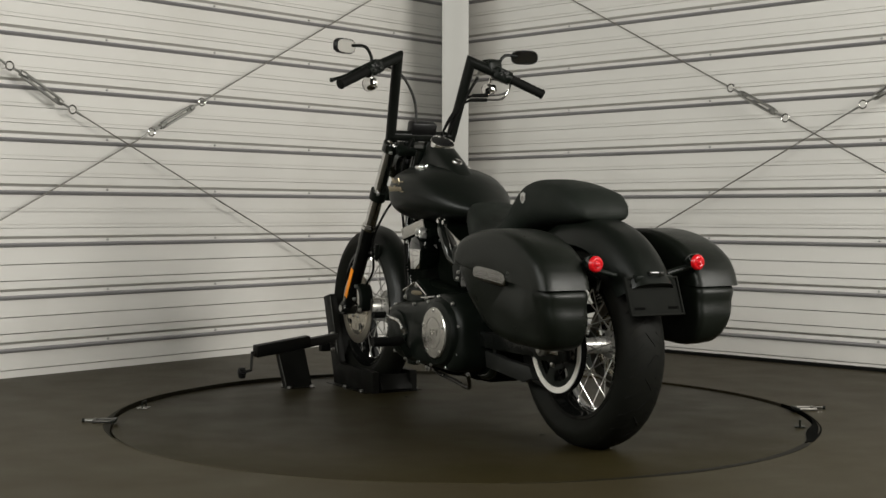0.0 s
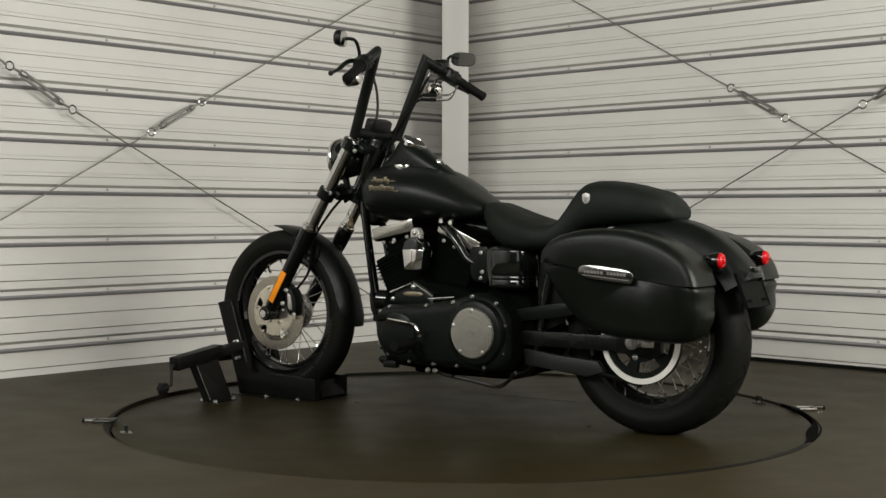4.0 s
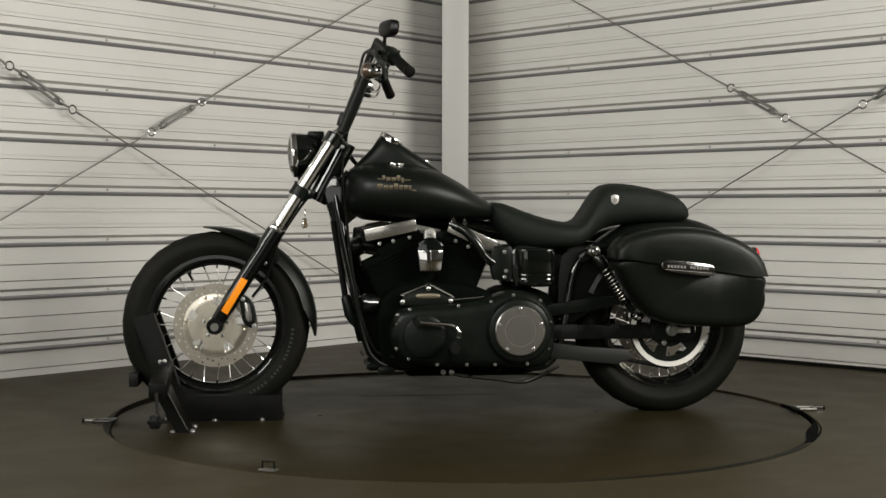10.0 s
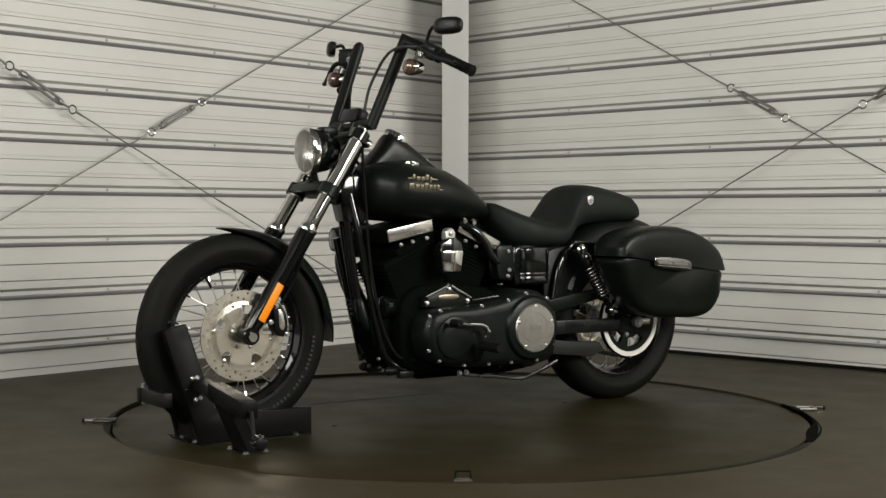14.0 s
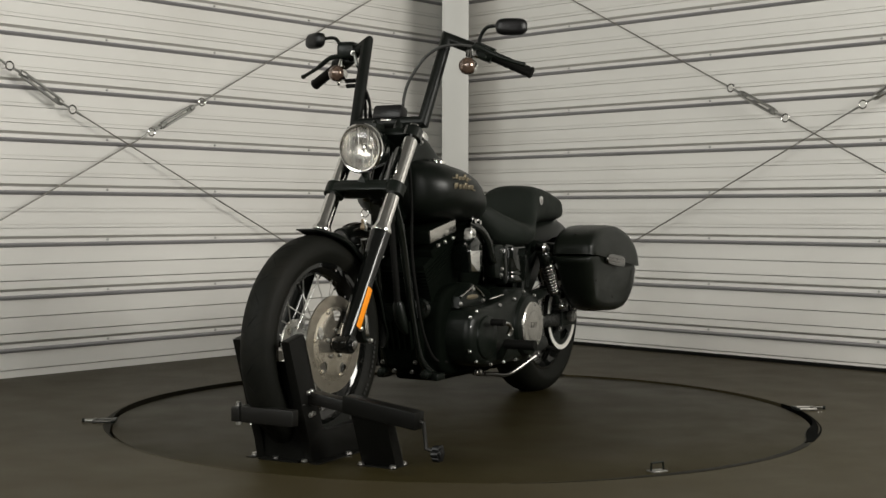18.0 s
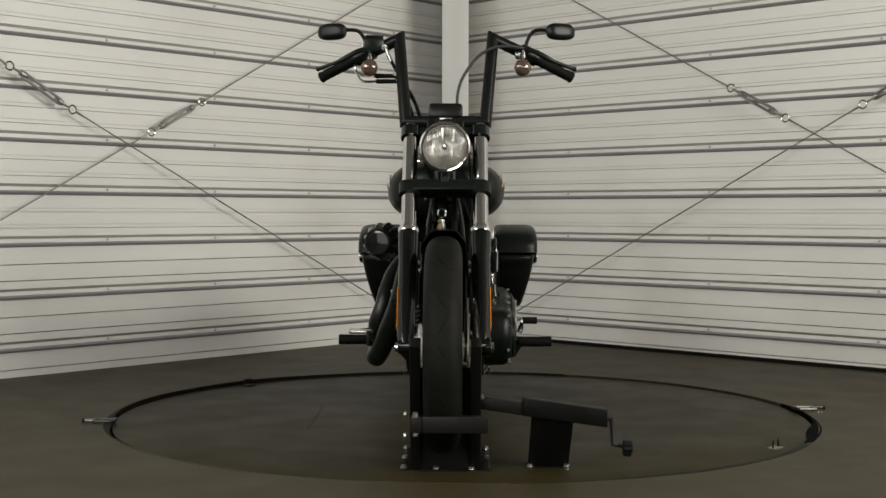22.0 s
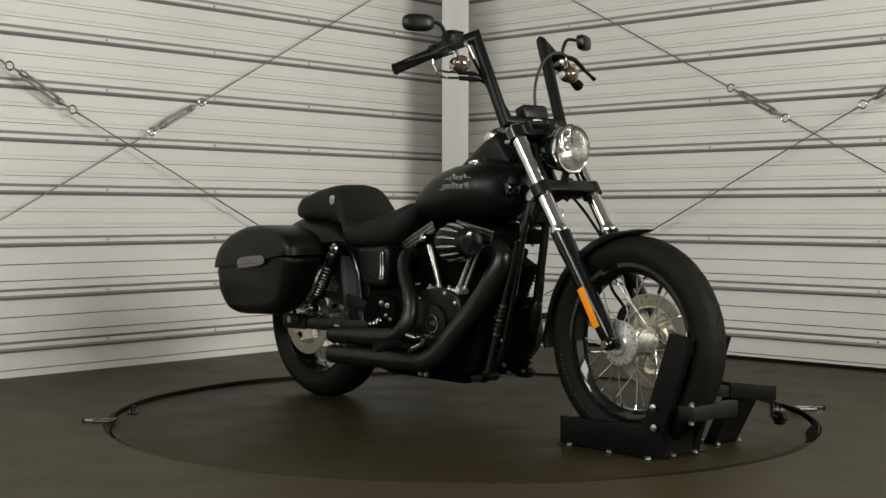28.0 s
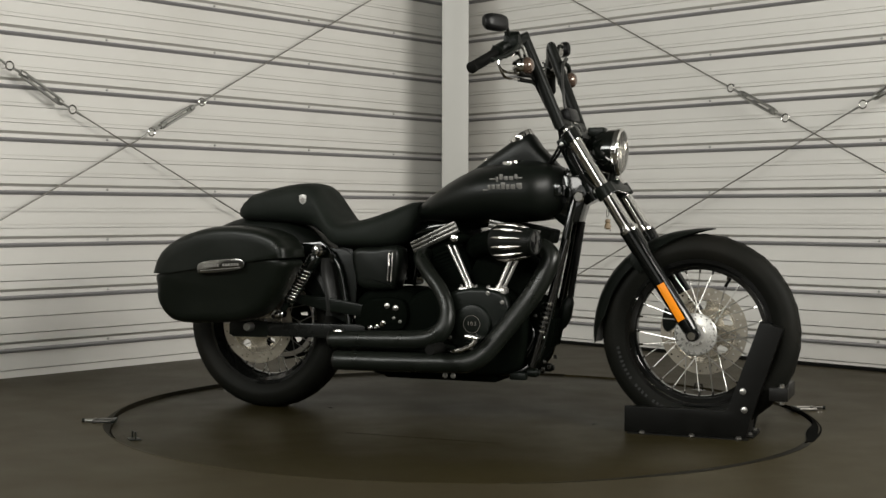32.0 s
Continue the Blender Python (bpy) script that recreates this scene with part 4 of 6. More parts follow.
# brake reservoir and cables
bm = bmesh.new()
box(bm, (0.296, -0.246, 1.298), (0.055, 0.066, 0.050), spin(14, "Z"), 0.010)
res = part("brake_reservoir", bm, BLACK, bike)
bm = bmesh.new()
box(bm, (0.296, -0.246, 1.3255), (0.050, 0.061, 0.008), spin(14, "Z"), 0.003)
part("reservoir_lid", bm, BLACK, res)
bolts([(0.284, -0.224, 1.3285), (0.308, -0.268, 1.3285)], 0.004, 0.003, Z, BOLT, res)
for name, pts, r, mat in (("clutch_cable", [(0.325, 0.262, 1.284), (0.35, 0.213, 1.288), (0.36, 0.157, 1.281), (0.366, 0.109, 1.253), (0.375, 0.072, 1.206), (0.385, 0.048, 1.159), (0.395, 0.038, 1.10), (0.412, 0.045, 1.02)], 0.0052, GREY_CABLE),
                          ("clutch_cable", [(0.412, 0.045, 1.02), (0.43, 0.08, 0.90), (0.42, 0.085, 0.75), (0.405, 0.078, 0.60), (0.385, 0.084, 0.46), (0.355, 0.092, 0.33), (0.31, 0.11, 0.235), (0.25, 0.13, 0.215)], 0.0052, EDGE),
                          ("throttle_cable", [(0.336, -0.182, 1.190), (0.350, -0.150, 1.172), (0.372, -0.112, 1.12), (0.40, -0.085, 1.05), (0.405, -0.065, 0.96), (0.33, -0.05, 0.86)], 0.0048, EDGE),
                          ("throttle_cable", [(0.338, -0.172, 1.172), (0.352, -0.145, 1.155), (0.376, -0.106, 1.10), (0.41, -0.085, 1.04), (0.415, -0.055, 0.96), (0.34, -0.04, 0.86)], 0.0048, EDGE),
                          ("brake_hose", [(0.322, -0.196, 1.262), (0.345, -0.150, 1.17), (0.41, -0.10, 1.02), (0.49, -0.05, 0.85), (0.57, 0.02, 0.77)], 0.0058, EDGE)):
    bm = bmesh.new()
    tube(bm, spline(pts, 7), r, 8)
    part(name, bm, mat, bike)
for z, y0, y1 in ((1.192, -0.233, -0.181), (1.174, -0.228, -0.170)):
    bm = bmesh.new()
    tube(bm, spline([(0.268, -0.312, 1.236), (0.272, -0.308, 1.212), (0.286, -0.285, z + 0.004), (0.318, y0 - 0.004, z)], 6), 0.0044, 10)
    part("cable_elbow", bm, CHROME, bike, "chrome throttle cable elbow")
    bm = bmesh.new()
    rod(bm, V(0.316, y0 - 0.006, z), V(0.337, y1, z - 0.002), 0.0080, 0.0072, 12)
    part("cable_sleeve", bm, EDGE, bike, "black cable end sleeve")
bm = bmesh.new()
tube(bm, spline([(0.305, -0.218, 1.290), (0.318, -0.204, 1.286), (0.324, -0.196, 1.268), (0.330, -0.184, 1.240)], 6), 0.0058, 10)
lathe(bm, [(-0.010, 0.004), (-0.009, 0.0095), (0.009, 0.0095), (0.010, 0.004)], V(0.312, -0.212, 1.288), V(1, 0.4, 0), 12)
part("hose_fitting", bm, STEEL, bike, "chrome brake hose fitting")
bm = bmesh.new()
box(bm, (0.300, 0.252, 1.262), (0.045, 0.030, 0.024), spin(-14, "Z"), 0.005)
lathe(bm, [(-0.016, 0.004), (-0.015, 0.008), (0.015, 0.008), (0.016, 0.004)], V(0.318, 0.262, 1.268), Z, 12)
part("clutch_perch", bm, DIM_ALLOY, bike, "dull alloy clutch lever perch")

# fuel tank
xs = [0.412, 0.408, 0.40, 0.385, 0.36, 0.33, 0.29, 0.25, 0.20, 0.15, 0.10, 0.05, 0.0, -0.04, -0.08, -0.105, -0.12]
rows = table([(-0.12, 0.060, 0.706, 0.764), (-0.08, 0.098, 0.700, 0.786), (0.0, 0.145, 0.694, 0.838), (0.10, 0.173, 0.692, 0.888), (0.20, 0.185, 0.694, 0.905), (0.29, 0.182, 0.698, 0.914),
              (0.36, 0.158, 0.706, 0.905), (0.40, 0.112, 0.728, 0.888), (0.412, 0.075, 0.75, 0.868)], xs)
bm = bmesh.new()
loft_x(bm, sorted((x, w * 1.08, z0, z1) for x, w, z0, z1 in rows), 36, 2.35)
tank = part("fuel_tank", bm, DENIM, bike, "satin black fuel tank", 60)
xs = [0.40, 0.38, 0.36, 0.34, 0.32, 0.30, 0.285, 0.27, 0.24, 0.20, 0.15, 0.10, 0.06, 0.02, -0.02]
rows = table([(-0.02, 0.02, 0.76, 0.80), (0.04, 0.036, 0.79, 0.858), (0.10, 0.046, 0.83, 0.901), (0.20, 0.055, 0.85, 0.969), (0.24, 0.056, 0.85, 0.996), (0.285, 0.052, 0.85, 1.013), (0.32, 0.050, 0.85, 0.966), (0.36, 0.052, 0.84, 0.925), (0.40, 0.05, 0.82, 0.885)], xs)
bm = bmesh.new()
loft_x(bm, sorted(rows), 28, 2.8)
part("dash_console", bm, DENIM, tank, "black dash console on the tank", 60)
gn = V(-0.52, 0, 0.85).normalized()
gc = V(0.250, 0, 0.990)
bm = bmesh.new()
lathe(bm, [(-0.01, 0.046), (0.008, 0.048), (0.013, 0.046), (0.014, 0.042), (0.011, 0.041)], gc, gn, 36, True)
part("speedometer", bm, CHROME, tank, "round speedometer with chrome ring")
bm = bmesh.new()
lathe(bm, [(0.0115, 0.0415), (0.0118, 0.02), (0.0118, 0.001)], gc, gn, 36)
part("dial", bm, PLASTIC, tank, "dark dial face")
bm = bmesh.new()
lathe(bm, [(-0.02, 0.02), (0.004, 0.02), (0.010, 0.017), (0.012, 0.008), (0.012, 0.001)], (0.128, 0, 0.915), V(-0.5, 0, 0.86), 20)
part("ignition_knob", bm, CHROME, tank, "round chrome ignition knob")
for sg in SIDES:
    bm = bmesh.new()
    lathe(bm, [(-0.01, 0.030), (0.003, 0.031), (0.006, 0.0295), (0.008, 0.020), (0.0085, 0.001)], (0.24, 0.085 * sg, 0.905), V(-0.10, 0.16 * sg, 0.98), 28)
    part("filler_cap", bm, CHROME, tank, "flat chrome filler cap")
    # emblem as plain bars, two staggered lines
    bm = bmesh.new()
    for x0, x1, z0, z1 in ((0.302, 0.288, 0.851, 0.855), (0.288, 0.279, 0.842, 0.864), (0.276, 0.262, 0.844, 0.858), (0.259, 0.246, 0.844, 0.858), (0.243, 0.232, 0.842, 0.864), (0.229, 0.222, 0.840, 0.857), (0.222, 0.200, 0.848, 0.852),
                           (0.304, 0.287, 0.820, 0.838), (0.284, 0.270, 0.820, 0.834), (0.267, 0.256, 0.820, 0.834), (0.253, 0.240, 0.820, 0.839), (0.237, 0.225, 0.820, 0.834), (0.222, 0.210, 0.820, 0.834), (0.207, 0.198, 0.818, 0.833), (0.198, 0.182, 0.816, 0.820)):
        x0, x1, z0, z1 = [0.247 + (x - 0.245) * 1.12 for x in (x0, x1)] + [0.834 + (z - 0.841) * 1.15 for z in (z0, z1)]
        row = table(rows=[(0.10, 0.187), (0.20, 0.200), (0.29, 0.1965), (0.36, 0.1706)], xs=[(x0 + x1) / 2])[0]
        zz = (z0 + z1) / 2
        y = row[1] * (1 - abs((zz - 0.804) / 0.106) ** 2.35) ** (1 / 2.35)
        box(bm, ((x0 + x1) / 2, y * sg, zz), (abs(x0 - x1), 0.006, z1 - z0), spin(-12 * sg, "X"), 0.001)
    part("tank_emblem", bm, GOLD if sg > 0 else DULL_BADGE, tank, "pale metal emblem in two lines")

# seat: one padded mesh with a raised passenger part
xs = [-0.112, -0.12, -0.15, -0.19, -0.23, -0.27, -0.31, -0.35, -0.39, -0.42, -0.445, -0.47, -0.49, -0.51, -0.53, -0.56, -0.60, -0.65, -0.70, -0.75, -0.79, -0.82, -0.838, -0.845]
rows = table([(-0.845, 0.07, 0.712, 0.735), (-0.835, 0.095, 0.702, 0.765), (-0.79, 0.112, 0.694, 0.801), (-0.65, 0.122, 0.69, 0.833), (-0.56, 0.124, 0.68, 0.8395), (-0.53, 0.125, 0.672, 0.833), (-0.505, 0.128, 0.66, 0.812),
              (-0.475, 0.137, 0.638, 0.763), (-0.445, 0.150, 0.615, 0.715), (-0.40, 0.165, 0.597, 0.696), (-0.30, 0.165, 0.594, 0.713), (-0.22, 0.140, 0.602, 0.74), (-0.17, 0.118, 0.622, 0.76), (-0.13, 0.10, 0.672, 0.771), (-0.112, 0.07, 0.70, 0.766)], xs)
bm = bmesh.new()
loft_x(bm, sorted(rows), 32, 3.0)
seat = part("seat", bm, LEATHER, bike, "black vinyl two-up seat with raised passenger pad", 60)
for sg in SIDES:
    bm = bmesh.new()
    sh = [(-0.567, 0.792), (-0.553, 0.797), (-0.539, 0.792), (-0.539, 0.772), (-0.545, 0.764), (-0.553, 0.760), (-0.561, 0.764), (-0.567, 0.772)]
    prism(bm, sh, 0.1205 * sg, 0.1255 * sg, 0.001)
    part("seat_badge", bm, BADGE, seat, "small silver shield badge")
    bm = bmesh.new()
    prism(bm, [(-0.562, 0.779), (-0.553, 0.786), (-0.544, 0.779), (-0.548, 0.768), (-0.553, 0.765), (-0.558, 0.768)], 0.125 * sg, 0.1262 * sg)
    part("badge_mark", bm, DARK_INK, seat)

# rear fender and tail
bm = bmesh.new()
rings = []
for i in range(37):
    a = radians(24 + (149 - 24) * i / 36)
    t = i / 36
    R0 = 0.388 + 0.026 * min(1, t * 1.3)
    wdt = 0.102 - 0.008 * t
    ring = []
    for k in range(15):
        b = -1 + 2 * k / 14
        rr = R0 - 0.085 * abs(b) ** 3.6
        ring.append(RC + V(math.cos(a) * rr, wdt * math.copysign(abs(b) ** 0.85, b), math.sin(a) * rr))
    for k in range(14, -1, -1):
        b = -1 + 2 * k / 14
        rr = R0 - 0.004 - 0.085 * abs(b) ** 3.6
        ring.append(RC + V(math.cos(a) * rr, (wdt - 0.004) * math.copysign(abs(b) ** 0.85, b), math.sin(a) * rr))
    rings.append(ring)
grid(bm, rings)
rear_fender = part("rear_fender", bm, DENIM, bike, "black rear mudguard", 60)
for sg in SIDES:
    bm = bmesh.new()
    prism(bm, rounded([(-0.36, 0.56), (-0.44, 0.60), (-0.60, 0.60), (-0.60, 0.50), (-0.50, 0.40), (-0.43, 0.345), (-0.36, 0.345)], 3), 0.088 * sg, 0.096 * sg, 0.002)
    part("fender_side", bm, DENIM, rear_fender)
    bm = bmesh.new()
    prism(bm, [(-0.42, 0.575), (-0.48, 0.625), (-0.80, 0.60), (-0.98, 0.535), (-0.97, 0.50), (-0.80, 0.555), (-0.50, 0.58), (-0.43, 0.545)], 0.104 * sg, 0.122 * sg, 0.004)
    part("fender_strut", bm, GLOSS, bike)
    tl = V(-1.054, 0.184 * sg, 0.582)
    bm = bmesh.new()
    lathe(bm, [(-0.005, 0.0235), (0.0, 0.026), (0.02, 0.0245), (0.045, 0.017), (0.055, 0.006)], tl, X, 28, True)
    tail = part("tail_lamp", bm, GLOSS, bike, "bullet tail lamp")
    bm = bmesh.new()
    lathe(bm, [(-0.002, 0.0240), (-0.008, 0.0240), (-0.013, 0.0205), (-0.0155, 0.0165), (-0.0150, 0.0140), (-0.0175, 0.0120), (-0.0165, 0.0095), (-0.020, 0.0075), (-0.021, 0.001)], tl, X, 28)
    part("lens", bm, RED, tail, "red ribbed lens", 60)
    bm = bmesh.new()
    tube(bm, [tl + V(0.02, 0, -0.01), tl + V(0.03, -0.03 * sg, -0.02), V(-1.02, 0.085 * sg, 0.545)], 0.009, 10)
    part("lamp_stem", bm, BLACK, tail)
bm = bmesh.new()
box(bm, (-1.07, 0, 0.535), (0.05, 0.13, 0.035), spin(-12), 0.006)
bracket = part("plate_bracket", bm, BLACK, bike)
bm = bmesh.new()
box(bm, (-1.088, 0, 0.486), (0.008, 0.185, 0.115), spin(20), 0.002)
plate = part("number_plate", bm, MATT, bike, "blank dark number plate holder")
bm = bmesh.new()
for yy, zz, sy, sz in ((0, 0.0565, 0.19, 0.006), (0, -0.0565, 0.19, 0.006), (0.0925, 0, 0.006, 0.118), (-0.0925, 0, 0.006, 0.118)):
    box(bm, V(-1.091, yy, 0.486) + spin(20) @ V(0, 0, zz), (0.012, sy, sz), spin(20), 0.001)
part("plate_frame", bm, MATT, plate)
bm = bmesh.new()
for yy, zz in ((-0.06, 0.036), (0.06, 0.036), (-0.06, -0.036), (0.06, -0.036), (0.0, 0.036)):
    box(bm, V(-1.0925, yy, 0.486) + spin(20) @ V(0, 0, zz), (0.002, 0.036, 0.008), spin(20), 0)
part("plate_slot", bm, PIT, plate, "dark screw slots")
bm = bmesh.new()
box(bm, (-1.092, 0.0, 0.552), (0.030, 0.05, 0.014), None, 0.003)
part("plate_lamp", bm, GLOSS, bracket)

# saddlebags
BAG_LOW = rounded([(-0.512, 0.560), (-0.534, 0.50), (-0.568, 0.440), (-0.640, 0.365), (-0.735, 0.334), (-0.86, 0.327), (-0.955, 0.324), (-1.018, 0.343), (-1.052, 0.40), (-1.050, 0.455), (-1.036, 0.511), (-0.85, 0.536), (-0.66, 0.553)], 4)
BAG_LID = [(-0.502, 0.571), (-0.504, 0.592), *spline_2d([(-0.506, 0.606), (-0.540, 0.643), (-0.605, 0.668), (-0.70, 0.681), (-0.817, 0.676), (-0.93, 0.645), (-1.008, 0.598), (-1.040, 0.556)], 5), (-1.050, 0.528), (-1.056, 0.508), (-0.90, 0.525), (-0.70, 0.5465), (-0.60, 0.558)]


def seam(x):
    return 0.5185 + (x + 0.98) * 0.108


def shell(outline, layers, lid):
    """The outline in x and z swept across y; it shrinks away from the seam alone, and the lower shell leans in below."""
    bm = bmesh.new()
    cx = sum(p[0] for p in outline) / len(outline)
    hx = (max(p[0] for p in outline) - min(p[0] for p in outline)) / 2
    hz = 0.15 if lid else 0.2
    rings = []
    for y, inset in layers:
        ring = []
        for x, z in outline:
            h = z - seam(x)
            lean = 0.0 if lid or abs(y) < 0.25 else 0.034 * min(1, max(0, -h / 0.2)) ** 1.6
            ring.append(V(cx + (x - cx) * (1 - inset / hx), y - math.copysign(lean, y), seam(x) + h * (1 - inset / hz)))
        rings.append(ring)
    return grid(bm, rings)


for sg in SIDES:
    bm = shell(BAG_LOW, [(y * sg, i) for y, i in ((0.195, 0.05), (0.197, 0.02), (0.205, 0.004), (0.22, 0.0), (0.29, 0.0), (0.318, 0.003), (0.334, 0.010), (0.344, 0.022), (0.349, 0.040), (0.351, 0.075))], False)
    bag = part("saddlebag", bm, BAG, bike, "hard black leather-look saddlebag", 60)
    bm = shell(BAG_LID, [(y * sg, i) for y, i in ((0.19, 0.035), (0.192, 0.014), (0.20, 0.003), (0.215, 0.0), (0.318, 0.0), (0.338, 0.003), (0.350, 0.009), (0.3575, 0.018), (0.361, 0.032), (0.362, 0.06))], True)
    lid = part("bag_lid", bm, BAG, bag, "overhanging black bag lid", 50)
    bm = bmesh.new()
    pl = [(-0.662, 0.536), (-0.659, 0.552), (-0.667, 0.563), (-0.70, 0.567), (-0.80, 0.558), (-0.840, 0.549), (-0.851, 0.536), (-0.847, 0.517), (-0.834, 0.511), (-0.75, 0.518), (-0.69, 0.526)]
    prism(bm, rounded(pl, 3), 0.349 * sg, 0.3675 * sg, 0.003)
    part("bag_plate", bm, NAMEPLATE, bag, "silver nameplate with dark bars")
    bm = bmesh.new()
    for i in range(13):
        if i == 6:
            continue
        x = -0.684 - 0.0115 * i
        box(bm, (x, 0.3678 * sg, 0.5475 - 0.0085 * i / 12 - 0.001), (0.0085, 0.0012, 0.0095), None, 0)
    box(bm, (-0.755, 0.3678 * sg, 0.5285), (0.165, 0.001, 0.0022), spin(-5), 0)
    part("plate_mark", bm, DARK_INK, bag)
    bm = bmesh.new()
    box(bm, (-0.56, 0.186 * sg, 0.55), (0.03, 0.03, 0.02), None, 0.004)
    box(bm, (-0.90, 0.16 * sg, 0.53), (0.04, 0.08, 0.02), None, 0.004)
    part("bag_bracket", bm, BLACK, bag)

# shocks
for sg in SIDES:
    a, b = V(-0.466, 0.166 * sg, 0.592), V(-0.622, 0.168 * sg, 0.358)
    d = (b - a)
    bm = bmesh.new()
    rod(bm, a + d * 0.14, a + d * 0.75, 0.0195, seg=18)
    rod(bm, a + d * 0.73, a + d * 0.93, 0.0125, seg=18)
    sh = part("shock", bm, BLACK, bike, "rear shock with black body")
    bm = bmesh.new()
    tube(bm, [a + d * 0.06, a + d * 0.10, a + d * 0.235, a + d * 0.25], [0.017, 0.0245, 0.0245, 0.0225], 20)
    part("shock_cover", bm, GLOSS, sh, "gloss black spring cover")
    bm = bmesh.new()
    tube(bm, [a + d * 0.745, a + d * 0.755, a + d * 0.78, a + d * 0.80], [0.020, 0.0235, 0.0235, 0.0135], 20)
    part("spring_seat", bm, GLOSS, sh)
    u = d.normalized().orthogonal().normalized()
    w2 = d.normalized().cross(u)
    pts = []
    for i in range(10 * 14 + 1):
        t = i / (10 * 14)
        an = 2 * math.pi * 10 * t
        run = 0.25 + 0.49 * (t ** 0.9)
        pts.append(a + d * run + (u * math.cos(an) + w2 * math.sin(an)) * 0.0222)
    bm = bmesh.new()
    tube(bm, pts, 0.0040, 8)
    part("coil_spring", bm, COIL, sh, "polished steel coil spring", 60)
    for p, r in ((a, 0.021), (b, 0.016)):
        bm = bmesh.new()
        lathe(bm, [(-0.02, 0.006), (-0.02, r), (0.012, r), (0.018, r * 0.7), (0.028, r * 0.62), (0.03, r * 0.3)] if sg > 0 else [(0.02, 0.006), (0.02, r), (-0.012, r), (-0.018, r * 0.7), (-0.028, r * 0.62), (-0.03, r * 0.3)], p, Y, 20, True)
        part("shock_bolt", bm, CHROME, sh, "chrome shock bolt")

bm = bmesh.new()
box(bm, (-0.79, 0.160, 0.308), (0.07, 0.012, 0.026), None, 0.002)
part("axle_adjuster", bm, ALLOY, bike, "silver axle adjuster")
# frame
for sg in SIDES:
    bm = bmesh.new()
    tube(bm, spline([(0.455, 0.03 * sg, 0.80), (0.43, 0.052 * sg, 0.66), (0.385, 0.060 * sg, 0.44), (0.345, 0.068 * sg, 0.27), (0.31, 0.078 * sg, 0.205), (0.24, 0.090 * sg, 0.178), (0.0, 0.095 * sg, 0.170), (-0.24, 0.095 * sg, 0.168), (-0.32, 0.10 * sg, 0.19), (-0.36, 0.11 * sg, 0.28), (-0.40, 0.11 * sg, 0.50), (-0.44, 0.105 * sg, 0.58)], 5), 0.0145, 14)
    part("frame_tube", bm, GLOSS, bike, "gloss black frame tube")
bm = bmesh.new()
tube(bm, spline([(0.43, 0, 0.86), (0.2, 0, 0.73), (-0.1, 0, 0.67), (-0.4, 0, 0.60)], 5), 0.03, 14)
part("backbone", bm, GLOSS, bike)
bm = bmesh.new()
path = [V(0.462, 0.03, 0.70).lerp(V(0.418, 0.03, 0.425), i / 60) for i in range(61)]
tube(bm, path, [0.0125 if i % 2 else 0.0098 for i in range(61)], 12)
hose = part("ribbed_hose", bm, EDGE, bike, "black ribbed rubber hose", 80)
bm = bmesh.new()
tube(bm, [(0.419, 0.03, 0.432), (0.415, 0.03, 0.42), (0.402, 0.034, 0.365), (0.388, 0.04, 0.335), (0.380, 0.045, 0.32)], [0.012, 0.019, 0.021, 0.016, 0.008], 14)
part("rubber_boot", bm, BLACK, hose)
bm = bmesh.new()
prism(bm, [(0.50, 0.80), (0.47, 0.86), (0.38, 0.86), (0.37, 0.72), (0.42, 0.68), (0.47, 0.70)], -0.045, 0.045, 0.01)
part("neck_gusset", bm, GLOSS, bike)
for sg in SIDES:
    bm = bmesh.new()
    prism(bm, [(-0.29, 0.328), (-0.29, 0.276), (-0.83, 0.273), (-0.842, 0.278), (-0.842, 0.318), (-0.83, 0.324)], 0.122 * sg, 0.152 * sg, 0.004)
    part("swingarm", bm, SWING_PAINT, bike, "dark satin box-section swingarm")
    bm = bmesh.new()
    prism(bm, [(-0.685, 0.330), (-0.685, 0.270), (-0.83, 0.268), (-0.845, 0.278), (-0.845, 0.318), (-0.83, 0.330)], 0.150 * sg, 0.157 * sg, 0.003)
    part("axle_block", bm, BLACK, bike, "black axle block")
    bm = bmesh.new()
    prism(bm, [(-0.28, 0.395), (-0.30, 0.355), (-0.46, 0.375), (-0.60, 0.405), (-0.61, 0.43), (-0.46, 0.425)], 0.125 * sg, 0.14 * sg, 0.004)
    part("frame_strut", bm, BLACK, bike)
bm = bmesh.new()
rings = []
for x, z in ((-0.428, 0.565), (-0.432, 0.53), (-0.426, 0.48), (-0.414, 0.43), (-0.408, 0.385), (-0.412, 0.355)):
    rings.append([V(x + dx - 0.012 * k, -0.100 - 0.016 * k, z) for dx in (0.0, 0.004) for k in ((0, 1, 2, 3) if dx == 0 else (3, 2, 1, 0))])
grid(bm, rings)
part("inner_panel", bm, PANEL, bike, "curved dark plastic panel behind the shock", 60)
bm = bmesh.new()
prism(bm, [(-0.31, 0.262), (-0.32, 0.205), (-0.56, 0.180), (-0.625, 0.20), (-0.60, 0.235), (-0.45, 0.245)], 0.10, 0.128, 0.004)
part("belt_guard", bm, DULL, bike, "black lower belt guard")
bm = bmesh.new()
lathe(bm, [(0.106, 0.144), (0.126, 0.144)], RC, Y, 60)
tube(bm, [RC + V(0.0, 0.116, -0.146), V(-0.30, 0.116, 0.255)], 0.008, 8)
tube(bm, [RC + V(0.0, 0.116, 0.146), V(-0.30, 0.116, 0.39)], 0.008, 8)
part("drive_belt", bm, EDGE, bike)

